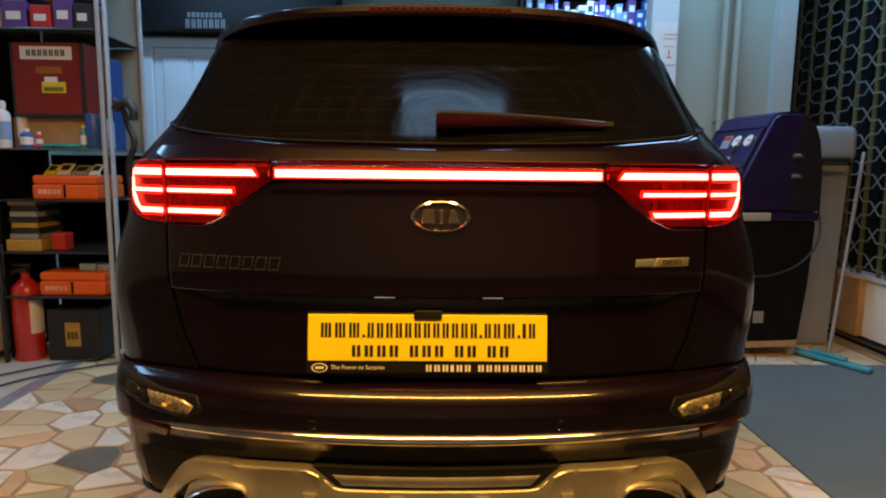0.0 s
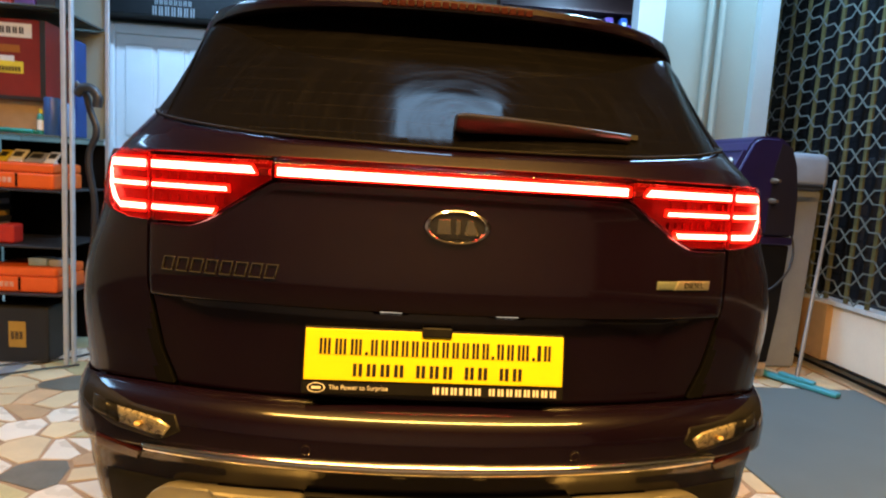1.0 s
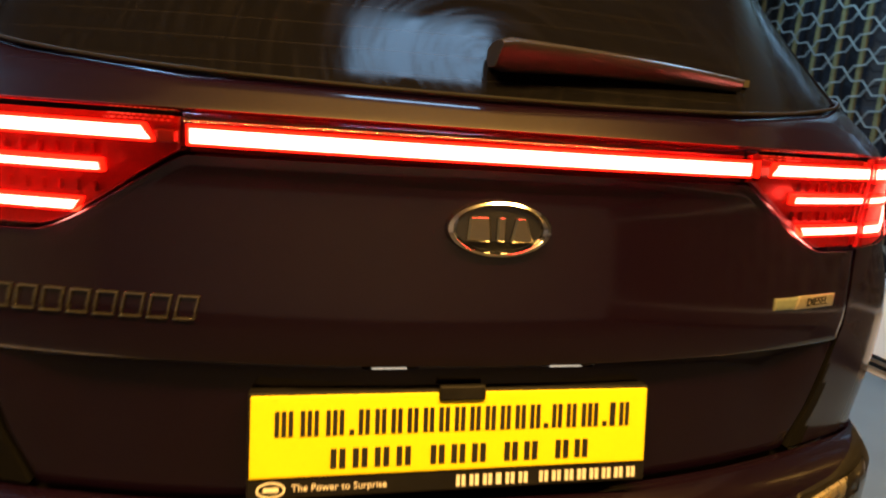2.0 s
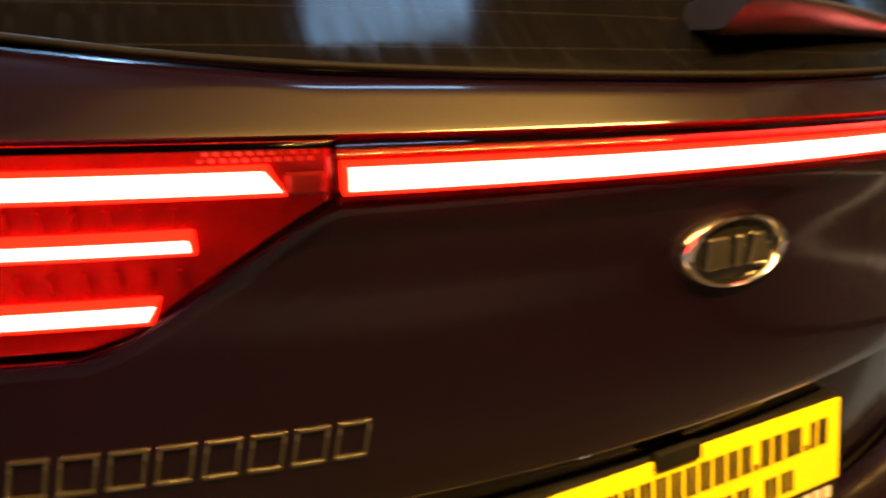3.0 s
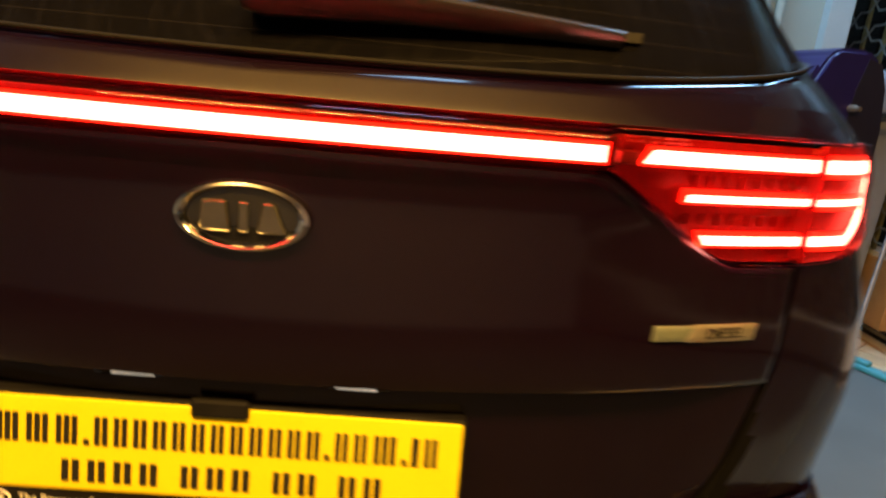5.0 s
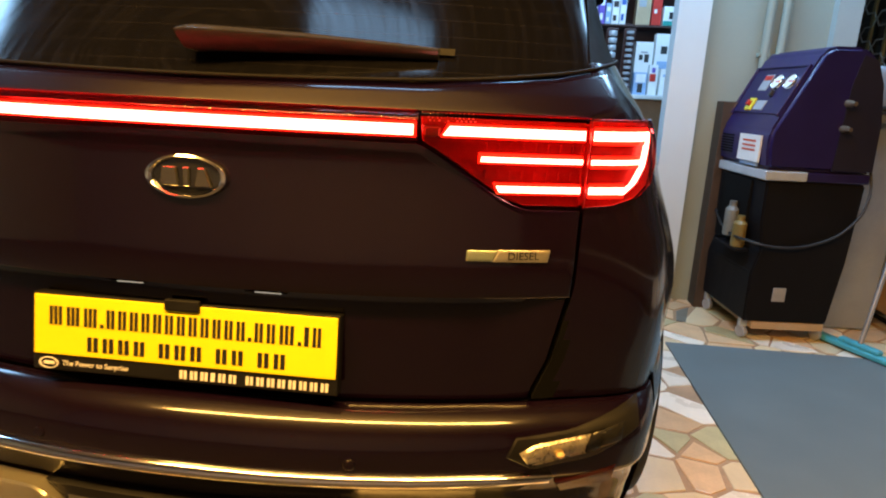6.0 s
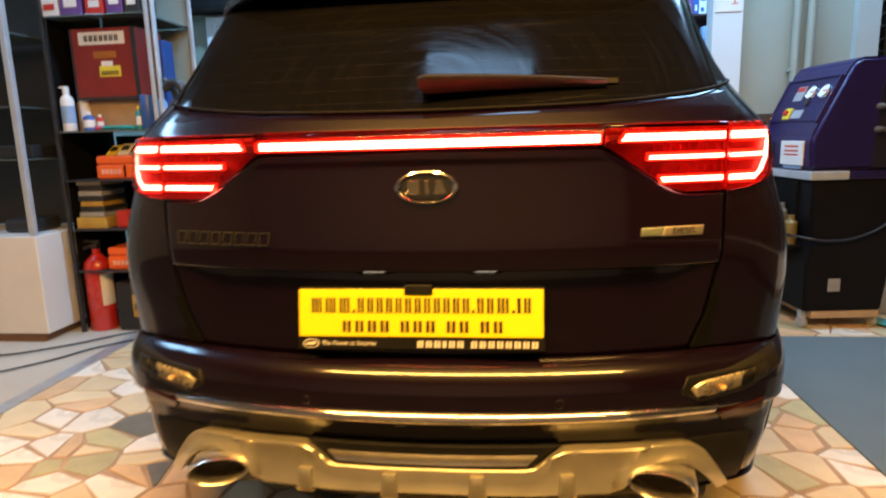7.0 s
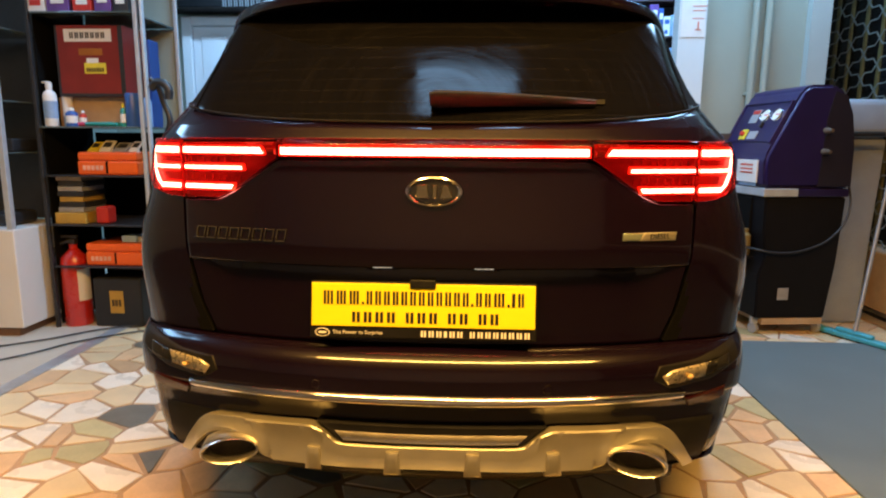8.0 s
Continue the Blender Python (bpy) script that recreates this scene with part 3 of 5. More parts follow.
GREY_TRIM = material("smoked_plastic", (0.012, 0.012, 0.013), 0.2, 0.1, 0.2, 40)
# bumper
bump = patch("bumper", [(-0.86, 0.30), (-0.83, 0.44), (-0.80, 0.586)], [(0.86, 0.30), (0.83, 0.44), (0.80, 0.586)], [(-0.86, 0.30), (0.86, 0.30)],
             [(-0.80, 0.586), (0.80, 0.586)], PAINT, car, off=0.002, step=0.007, by_s=True,
             shape=lambda x, z: -0.012 * max(0.0, min(1.0, (0.469 - z) / 0.006)), label="dark bumper with a chrome strip")
chrome_top = [(-0.592, 0.484), (-0.45, 0.487), (0, 0.489)]
chrome_low = [(-0.585, 0.472), (-0.45, 0.466), (0, 0.466)]
patch("chrome_strip", [chrome_low[0], chrome_top[0]], [(0.585, 0.472), (0.592, 0.484)], chrome_low + mirrored(chrome_low[:-1])[::-1], chrome_top + mirrored(chrome_top[:-1])[::-1],
      CHROME, bump, off=0.008, depth=0.016, edge=0.001, step=0.003, shape=lambda x, z: 0.0085 * (1 - min(1.0, abs(z - 0.4770) / 0.0115) ** 2))
for side in (-1, 1):

    def sided(name, inner_edge, outer_edge, low, high, mat, **kw):
        if side > 0:
            patch(name, inner_edge, outer_edge, low, high, mat, bump, **kw)
        else:
            patch(name, mirrored(outer_edge), mirrored(inner_edge), mirrored(low)[::-1], mirrored(high)[::-1], mat, bump, **kw)
    # recess with the clear lamp, red reflector under it
    sided("lamp_recess", [(0.515, 0.515), (0.53, 0.545)], [(0.742, 0.545), (0.742, 0.585)], [(0.515, 0.515), (0.56, 0.490), (0.66, 0.505), (0.742, 0.545)],
          [(0.53, 0.545), (0.62, 0.552), (0.742, 0.585)], BLACK_TRIM, off=0.005, depth=0.004, edge=0.003)
    sided("fog_lamp", [(0.550, 0.502), (0.536, 0.522)], [(0.645, 0.516), (0.655, 0.545)], [(0.550, 0.502), (0.645, 0.516)], [(0.536, 0.522), (0.56, 0.534), (0.655, 0.545)],
          SILVER_LAMP, off=0.008, depth=0.004, edge=0.003, label="small clear bumper lamp")
    sided("fog_lens", [(0.550, 0.501), (0.536, 0.522)], [(0.668, 0.522), (0.676, 0.551)], [(0.550, 0.501), (0.668, 0.522)], [(0.536, 0.522), (0.56, 0.536), (0.676, 0.551)],
          LENS_CLEAR, off=0.016, depth=0.008, edge=0.005)
    sided("smoked_end", [(0.647, 0.517), (0.657, 0.545)], [(0.708, 0.531), (0.713, 0.558)], [(0.647, 0.517), (0.708, 0.531)], [(0.657, 0.545), (0.713, 0.558)], GREY_TRIM, off=0.008, depth=0.004, edge=0.002)
    p = on(side * 0.60, 0.521, 0.012)
    bm = bmesh.new()
    lathe(bm, [(0, -0.006), (0.007, -0.004), (0.009, 0.0), (0.007, 0.004), (0, 0.006)], 14, Matrix.Translation(p))
    part("bulb", bm, AMBER, bump)
    sided("reflector", [(0.610, 0.440), (0.600, 0.462)], [(0.700, 0.455), (0.705, 0.485)], [(0.610, 0.440), (0.700, 0.455)], [(0.600, 0.462), (0.705, 0.485)], REFLECTOR, off=0.006, depth=0.006,
          label="unlit red reflector")
    # parking sensors
    p, nrm = on(side * 0.266, 0.505, 0.002), skin_normal(s_of(side * 0.266, 0.505), 0.505)
    bm = bmesh.new()
    m = Matrix.Translation(p) @ nrm.to_track_quat("Z", "Y").to_matrix().to_4x4()
    lathe(bm, [(0.0105, -0.004), (0.0105, 0.0012), (0.0095, 0.002), (0.0085, 0.0012), (0.008, 0.0018), (0, 0.0022)], 20, m)
    part("parking_sensor", bm, PAINT, bump, smooth=True)

# lower bumper and satin skid plate
patch("lower_bumper", [(-0.70, 0.22), (-0.70, 0.40)], [(0.70, 0.22), (0.70, 0.40)], [(-0.70, 0.22), (0.70, 0.22)], [(-0.70, 0.40), (0.70, 0.40)], BLACK_TRIM, car, off=-0.006, by_s=True)
sk_top = [(-0.623, 0.306), (-0.593, 0.350), (-0.560, 0.390), (-0.538, 0.401), (-0.47, 0.404), (-0.445, 0.405), (-0.279, 0.410), (-0.262, 0.403), (-0.214, 0.366), (0, 0.367)]
sk_low = [(-0.596, 0.300), (-0.565, 0.335), (-0.527, 0.359), (-0.478, 0.366), (-0.428, 0.352), (-0.379, 0.316), (-0.28, 0.317), (0, 0.323)]


def skid_form(x, z):
    """Arch lip round the exhaust, step under the upper ridge, rolled lower lip."""
    x = abs(x)
    out = 0.008 * ease((z - (0.384 if x < 0.42 else 0.384 + (x - 0.42) * 0.7)) / 0.004) * ease((0.47 - x) / 0.02)
    out += 0.007 * math.exp(-((math.hypot((x - 0.478) / 1.9, z - 0.330) - 0.043) / 0.007) ** 2)
    if x < 0.37:
        out += 0.009 * math.exp(-((z - 0.3275 + 0.02 * x) / 0.005) ** 2)
    return out


skid = patch("skid_plate", [sk_low[0], sk_top[0]], [(0.596, 0.300), (0.623, 0.306)], sk_low + mirrored(sk_low[:-1])[::-1], sk_top + mirrored(sk_top[:-1])[::-1], SATIN, car, off=0.020, depth=0.03, edge=0.003,
             step=0.005, shape=skid_form, label="satin champagne silver skid plate")
patch("insert_frame", [(-0.205, 0.366), (-0.268, 0.413)], [(0.205, 0.366), (0.268, 0.413)], [(-0.205, 0.366), (0.205, 0.366)], [(-0.268, 0.413), (0.268, 0.413)], BLACK_TRIM, skid, off=0.010, depth=0.02)
patch("chrome_insert", [(-0.200, 0.373), (-0.247, 0.410)], [(0.200, 0.373), (0.247, 0.410)], [(-0.200, 0.373), (0.200, 0.373)], [(-0.247, 0.410), (0.247, 0.410)], material("bright_insert", (0.62, 0.59, 0.52), 0.17, 0.95, 0.1, 30, 0.03), skid, off=0.016, depth=0.02, step=0.005, edge=0.001,
      shape=lambda x, z: -0.016 * max(0.0, (z - 0.373) / 0.037) ** 1.5)
for x in (-0.267, -0.084, 0.097, 0.278):
    patch("rib", [(x - 0.0195, 0.311), (x - 0.014, 0.356)], [(x + 0.0195, 0.311), (x + 0.014, 0.356)], [(x - 0.0195, 0.311), (x + 0.0195, 0.311)], [(x - 0.014, 0.356), (x + 0.014, 0.356)], SATIN, skid, off=0.0295, depth=0.02, edge=0.002)
DARK_STEEL = material("sooty_steel", (0.035, 0.030, 0.027), 0.5, 0.5, 0.4, 40, 0.1)
for side in (-1, 1):
    bm = bmesh.new()
    m = Matrix.Translation((side * 0.470, -0.062, 0.341)) @ pose(0, 0, 0, 90, side * 3, -side * 14) @ Matrix.Diagonal((0.95, 0.44, 1, 1))
    lathe(bm, [(0.050, -0.05), (0.0565, -0.040), (0.0585, -0.012), (0.0605, -0.004), (0.0635, 0.004), (0.068, 0.006), (0.0710, 0.003), (0.0722, -0.005), (0.0715, -0.03), (0.068, -0.09)], 48, m)
    tip = part("exhaust_trim", bm, EXHAUST, car, "oval chrome exhaust trim", smooth=True)
    bm = bmesh.new()
    lathe(bm, [(0.0560, -0.036), (0.04, -0.045), (0.02, -0.05), (0, -0.05)], 32, m)
    part("exhaust_mouth", bm, DARK_STEEL, tip, "dark brown-grey exhaust mouth", smooth=True)

# rear wiper on the glass
wiper = thing("rear_wiper", (0, 0, 0), "", "")
wiper.parent = car
wiper["label"] = "black rear wiper with a domed pivot cover"
bm = bmesh.new()
n = 24
secs = []
for i in range(n + 1):
    t = i / n
    x = -0.008 + 0.375 * t
    zc = 1.142 + 0.012 * t - 0.010 * t * t
    h = 0.019 * (1 - 0.55 * t) * min(1, 0.75 + 6 * t)
    base = on(x, zc, 0.0)
    up = 0.066 * (1 - 0.72 * t)
    # top back, top front, rounded nose, flat lower face turned to the light bar
    prof = [(0.10, -0.7), (0.05, 0.55), (-0.25, 0.95), (-0.60, 1.0), (-0.88, 0.86), (-1.0, 0.62), (-0.99, 0.45), (-0.62, -0.92), (-0.56, -1.0), (-0.45, -1.05), (-0.2, -1.0), (0.05, -0.95)]
    ring = [bm.verts.new((x, base.y + up * (0.05 + dy), zc + dz * h + 0.15 * up)) for dy, dz in prof]
    secs.append(ring)
for a, b in zip(secs, secs[1:]):
    for k in range(12):
        j = (k + 1) % 12
        bm.faces.new((a[k], a[j], b[j], b[k]))
bm.faces.new(secs[0])
bm.faces.new(secs[-1][::-1])
part("arm", bm, material("wiper_black", (0.026, 0.025, 0.026), 0.35, 0, 0.2, 40), wiper, smooth=True)
blade_pts = [tuple(on(0.02 + 0.37 * i / 22, 1.150, 0.003)) for i in range(23)]
bm = bmesh.new()
prev = None
for x, y, z in blade_pts:
    ring = [bm.verts.new((x, y + dy, z + dz)) for dy, dz in ((-0.006, -0.006), (0.008, -0.006), (0.008, 0.004), (-0.006, 0.004))]
    if prev:
        for k in range(4):
            bm.faces.new((prev[k], ring[k], ring[(k + 1) % 4], prev[(k + 1) % 4]))
    prev = ring
part("blade", bm, RUBBER, wiper)

# number plate in its holder, with two small lamps above
plate = thing("plate_holder", (0, 0, 0), "", "")
plate.parent = car
plate["label"] = "black holder with a yellow dealer plate"
tilt = Matrix.Translation((-0.0215, 0.002, 0.735)) @ pose(0, 0, 0, -9, 0, 0)
boxed("holder", -0.261, 0.261, -0.004, 0.020, -0.128, 0.004, BLACK_TRIM, plate, 0.003, m=tilt)
boxed("plate", -0.2575, 0.2575, -0.007, -0.003, -0.100, 0.0, PLATE_YELLOW, plate, 0.0015, m=tilt, label="yellow plate with two rows of black marks")


def bars(name, text, x0, x1, z0, z1, mat, parent, m, y=-0.0085):
    """Plain upright bars in place of characters, one a character, as wide and as dense as the writing."""
    wide = {"w": 1.5, "m": 1.6, ".": 0.5, "i": 0.5, "l": 0.5, "t": 0.65, " ": 0.6, "-": 0.7}
    units = [wide.get(c, 1.0) for c in text]
    u = (x1 - x0) / sum(units)
    x = x0
    for c, w in zip(text, units):
        strokes = {" ": 0, ".": 1, "i": 1, "l": 1, "t": 1, "-": 1, "w": 3, "m": 3}.get(c, 2)
        for k in range(strokes):
            xa = x + u * w * (0.10 + 0.80 * k / strokes)
            top = z0 + (z1 - z0) * 0.2 if c == "." else z1
            boxed(name, xa, xa + u * w * 0.80 / strokes * (0.66 if strokes > 1 else 0.7), y, y + 0.002, z0, top, mat, parent, 0, m=m)
        x += u * w


bars("mark", "www.nnnnnnnnnnnn.nnm.tn", -0.232, 0.236, -0.049, -0.018, INK, plate, tilt)
bars("mark", "nnnn nnn nn nn", -0.165, 0.180, -0.090, -0.066, INK, plate, tilt)
bars("mark", "nnn-nn nnnnnnnn", -0.005, 0.250, -0.122, -0.108, WHITE_INK, plate, tilt, y=-0.0055)
words("slogan", "The Power to Surprise", 0.0125, WHITE_INK, tilt @ pose(-0.150, -0.0055, -0.114, 90, 0, 0), plate, 0.0004)
bm = bmesh.new()
lathe(bm, [(0.010, 0), (0.0115, 0.001), (0.0115, 0.002), (0.010, 0.0025)], 24, tilt @ Matrix.Translation((-0.232, -0.004, -0.115)) @ pose(0, 0, 0, 90, 0, 0) @ Matrix.Diagonal((1.5, 0.85, 1, 1)))
box(bm, -0.241, -0.223, -0.0055, -0.004, -0.1175, -0.1125, 0, m=tilt)
part("oval_mark", bm, WHITE_INK, plate)
boxed("clip", -0.030, 0.030, -0.012, -0.003, -0.010, 0.010, BLACK_TRIM, plate, 0.003, m=tilt)
for x in (-0.115, 0.118):
    bm = bmesh.new()
    p = on(x, 0.772, 0.0)
    box(bm, x - 0.035, x + 0.035, -0.010 + 0.2 * x * x, 0.012 + 0.2 * x * x, 0.7690, 0.7745, 0.0015)
    part("plate_lamp", bm, LENS_CLEAR, plate, "small clear plate lamp")
    bm = bmesh.new()
    box(bm, x - 0.022, x + 0.022, -0.004 + 0.2 * x * x, 0.004 + 0.2 * x * x, 0.7715, 0.7738, 0.001)
    part("plate_bulb", bm, PLATE_BULB, plate, "warm lit bulb")

DARK_CHROME = material("dark_chrome", (0.22, 0.21, 0.18), 0.16, 0.9, 0.15, 30)

# oval badge with plain raised shapes
badge = thing("badge", (0, 0, 0), "", "")
badge.parent = car
badge["label"] = "oval chrome badge with a black field"
bm_y = on(0, 0.949).y
m = Matrix.Translation((0.004, bm_y, 0.949)) @ pose(0, 0, 0, 90 - 3, 0, 0) @ Matrix.Diagonal((1, 0.515, 1, 1))
bm = bmesh.new()
lathe(bm, [(0.065, -0.004), (0.0655, 0.004), (0.063, 0.0085), (0.058, 0.010), (0.054, 0.0075), (0.0525, 0.003)], 64, m)
part("ring", bm, CHROME, badge, smooth=True)
bm = bmesh.new()
lathe(bm, [(0.0535, 0.003), (0.03, 0.005), (0, 0.0055)], 48, m)
part("field", bm, material("badge_black", (0.01, 0.01, 0.01), 0.1, 0, coat=1.0), badge, smooth=True)
m2 = Matrix.Translation((0.004, bm_y, 0.949)) @ pose(0, 0, 0, -3, 0, 0)
for outline in ([(-0.040, -0.015), (-0.010, -0.015), (-0.014, 0.015), (-0.038, 0.015)], [(-0.004, -0.015), (0.007, -0.015), (0.007, 0.015), (-0.004, 0.015)],
                [(0.013, -0.015), (0.042, -0.015), (0.031, 0.015), (0.019, 0.015)]):
    bm = bmesh.new()
    prism(bm, outline, -0.0095, -0.004, m2)
    bmesh.ops.recalc_face_normals(bm, faces=bm.faces[:])
    bmesh.ops.bevel(bm, geom=bm.edges[:], offset=0.0022, segments=1, affect="EDGES")
    part("raised_shape", bm, DARK_CHROME, badge)

# model name as plain chrome bars, engine badge
name_marks = thing("name_badge", (0, 0, 0), "", "")
name_marks.parent = car
name_marks["label"] = "row of raised chrome marks"
for i in range(8):
    xa = -0.573 + 0.0298 * i
    for z0, z1, a, b in ((0.8545, 0.8570, 0, 0.0235), (0.8285, 0.8310, 0, 0.0235), (0.8312, 0.8543, 0, 0.0024), (0.8312, 0.8543, 0.0211, 0.0235)):
        lean = 0.006 * (z1 - z0) / 0.028
        xb = xa + 0.006 * (z0 - 0.8285) / 0.028
        patch("mark", [(xb + a, z0), (xb + a + lean, z1)], [(xb + b, z0), (xb + b + lean, z1)], [(xb + a, z0), (xb + b, z0)], [(xb + a + lean, z1), (xb + b + lean, z1)], DARK_CHROME, name_marks, off=0.0035, depth=0.005, edge=0.001, step=0.006)
eng = thing("engine_badge", (0, 0, 0), "", "")
eng.parent = car
eng["label"] = "small silver badge reading DIESEL with a green end"
patch("plate", [(0.470, 0.838), (0.480, 0.857)], [(0.557, 0.838), (0.560, 0.857)], [(0.470, 0.838), (0.557, 0.838)], [(0.480, 0.857), (0.560, 0.857)], SATIN, eng, off=0.004, depth=0.005, edge=0.001, step=0.006)
patch("green_end", [(0.430, 0.839), (0.431, 0.856)], [(0.470, 0.839), (0.479, 0.856)], [(0.430, 0.839), (0.470, 0.839)], [(0.431, 0.856), (0.479, 0.856)], GREEN_BADGE, eng, off=0.0035, depth=0.005, edge=0.001, step=0.006)
p = on(0.518, 0.8475, 0.0045)
words("writing", "DIESEL", 0.0175, INK, Matrix.Translation(p) @ pose(0, 0, 0, 90, 0, 17), eng, 0.0006)


# wheels
def wheel(x, y, side):
    w = thing("wheel", (x, y, 0.345), "", "")
    w.parent = car
    bm = bmesh.new()
    lathe(bm, [(0.235, -0.10), (0.30, -0.108), (0.335, -0.095), (0.345, -0.07), (0.345, 0.07), (0.335, 0.095), (0.30, 0.108), (0.235, 0.10)], 48, pose(0, 0, 0, 0, 90 * side, 0))
    part("tyre", bm, RUBBER, w, smooth=True)
    bm = bmesh.new()
    lathe(bm, [(0.24, -0.09), (0.22, -0.02), (0.225, 0.09), (0.24, 0.098), (0.245, 0.09)], 48, pose(0, 0, 0, 0, 90 * side, 0))
    lathe(bm, [(0.05, 0.04), (0.05, 0.085), (0.03, 0.09), (0, 0.09)], 20, pose(0, 0, 0, 0, 90 * side, 0))
    for k in range(5):
        box(bm, 0.04, 0.085, -0.022, 0.022, 0.03, 0.23, 0.006, 2, pose(0, 0, 0, 72 * k, 0, 0) if side > 0 else pose(0, 0, 0, 72 * k, 0, 180))
    part("rim", bm, ALLOY, w, smooth=True)


boxed("underbody", -0.62, 0.62, 0.12, 4.2, 0.20, 0.30, BLACK_TRIM, car, 0.02)
for y in WHEELS:
    for side in (-1, 1):
        wheel(side * 0.775, y, side)
        bm = bmesh.new()
        lathe(bm, [(0.365, -0.06), (0.368, 0.006), (0.375, 0.012), (0.43, 0.010), (0.435, 0.002), (0.435, -0.02)], 48, Matrix.Translation((side * 0.884, y, 0.36)) @ pose(0, 0, 0, 0, 90 * side, 0))
        part("arch_trim", bm, BLACK_TRIM, car, smooth=True)
        bm = bmesh.new()
        lathe(bm, [(0, -0.30), (0.40, -0.30), (0.40, -0.005)], 32, Matrix.Translation((side * 0.88, y, 0.36)) @ pose(0, 0, 0, 0, 90 * side, 0))
        for v in [v for v in bm.verts if v.co.z < 0.24]:
            v.co.z = 0.24
        part("wheel_liner", bm, GAP, car, smooth=True)


# ---- the shop ----
def slab(name, x0, x1, y0, y1, z0, z1, mat, label, category):
    ob = boxed(name, x0, x1, y0, y1, z0, z1, mat, None, 0)
    return tagged(ob, label, category, kind="structure")


# floor out of view, coloured dark so the tailgate's reflection stays dark
slab("entrance_floor", -3.6, 2.55, -3.4, -0.20, -0.14, 0.0, material("dark_concrete", (0.036, 0.034, 0.033), 0.8, 0, 0.3, 4, 0.3), "unseen floor at the entrance, darkened for the car's reflections", "floor")
slab("floor", -3.6, 2.55, -0.20, 4.95, -0.14, -0.0028, GROUT, "broken marble paving set in brown mortar", "floor")
slab("floor_left", -3.6, -1.945, -0.19, 4.90, -0.0028, 0.0018, SCREED, "smooth pale beige screed floor", "floor")
slab("threshold_strip", -1.94, -1.868, -0.19, 4.80, -0.0028, 0.004, STRIP, "bluish grey metal strip in the floor", "trim")
slab("ceiling", -3.6, 2.75, -0.20, 5.1, CEILING, CEILING + 0.12, CEIL, "plain ceiling, its lack of light put into dark grey", "ceiling")
# unseen front part made paler, so the car mirrors a lit ceiling
slab("ceiling_front", -3.6, 2.75, -3.4, -0.203, CEILING, CEILING + 0.12, material("front_ceiling_paint", (0.34, 0.33, 0.30), 0.8, 0, 0.08, 3), "unseen ceiling over the entrance, paler to look lit", "ceiling")
slab("wall_west", -3.75, -3.6, -3.4, 5.1, -0.14, CEILING, WALL, "plain beige painted wall", "wall")
slab("wall_back", -3.6, 2.75, 4.95, 5.1, -0.14, CEILING, WALL, "beige painted back wall", "wall")
FRONT_GREY = material("front_paint", (0.27, 0.26, 0.23), 0.7, 0, 0.1, 3, 0.08)
# closed wall behind the viewer, unseen, added for a sheen on the tailgate
slab("wall_front", -3.75, 2.75, -3.55, -3.4, -0.14, CEILING, FRONT_GREY, "unseen closing wall in pale grey, there to be mirrored", "wall")
# wall between pillar and window
slab("wall_north_east", 1.462, 2.215, 2.62, 2.78, -0.14, CEILING, WALL, "greyish cream painted wall", "wall")
slab("pillar", 1.300, 1.462, 2.55, 2.66, -0.14, CEILING, PILLAR, "white painted square pillar", "pillar")
for x, r in ((1.760, 0.021), (1.836, 0.022)):
    bm = bmesh.new()
    lathe(bm, [(r, 0), (r, CEILING)], 20, Matrix.Translation((x, 2.574, 0)))
    pipe = tagged(part("wall_pipe", bm, WALL, smooth=True), "painted upright pipe on the wall", "pipe", kind="structure")
    for z in (0.45, 1.35, 2.25):
        boxed("clip", x - r - 0.004, x + r + 0.004, 2.560, 2.619, z, z + 0.018, WALL, pipe, 0.002)
slab("window_jamb", 2.075, 2.190, 2.56, 2.619, 0, CEILING, material("jamb_paint", (0.40, 0.46, 0.45), 0.5, 0, 0.08, 2.5, 0.08), "white window jamb", "trim")
# added wall end out of view, dark so the flank mirrors no cream
slab("wall_east_front", 2.52, 2.66, -3.4, 0.3, -0.14, 0.43, material("entrance_paint", (0.06, 0.06, 0.058), 0.6, 0, 0.2, 4, 0.1), "unseen end of the low wall, dark grey to dim reflections", "wall")
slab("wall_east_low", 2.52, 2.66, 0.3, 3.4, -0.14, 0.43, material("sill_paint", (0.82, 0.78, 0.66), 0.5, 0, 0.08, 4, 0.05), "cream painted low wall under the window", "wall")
slab("window_sill", 2.50, 2.68, -3.4, 3.4, 0.43, 0.455, PILLAR, "cream window sill", "sill")
slab("wall_east_top", 2.52, 2.66, -3.4, 3.4, 2.65, CEILING, WALL, "painted wall over the window", "wall")
slab("wall_north_corner", 2.05, 2.75, 3.4, 3.5, -0.14, CEILING, WALL, "painted wall at the end of the window", "wall")
slab("wall_niche", 2.19, 2.215, 2.78, 3.4, -0.14, CEILING, PILLAR, "painted wall beside the window niche", "wall")
slab("skirting_rail", 2.485, 2.519, -3.3, 3.39, 0.045, 0.053, GAP, "dark rail along the low wall", "trim")
slab("skirting_rail", 2.485, 2.519, -3.3, 3.39, 0.085, 0.092, GAP, "dark rail along the low wall", "trim")
slab("wood_post", 2.480, 2.519, 2.20, 2.42, 0.093, 0.43, material("tan_wood", (0.42, 0.25, 0.10), 0.5, 0, 0.2, 9, 0.1), "tan wooden post on the low wall", "trim")
bm = bmesh.new()
box(bm, 2.60, 2.605, -3.4, 3.4, 0.455, 2.65)
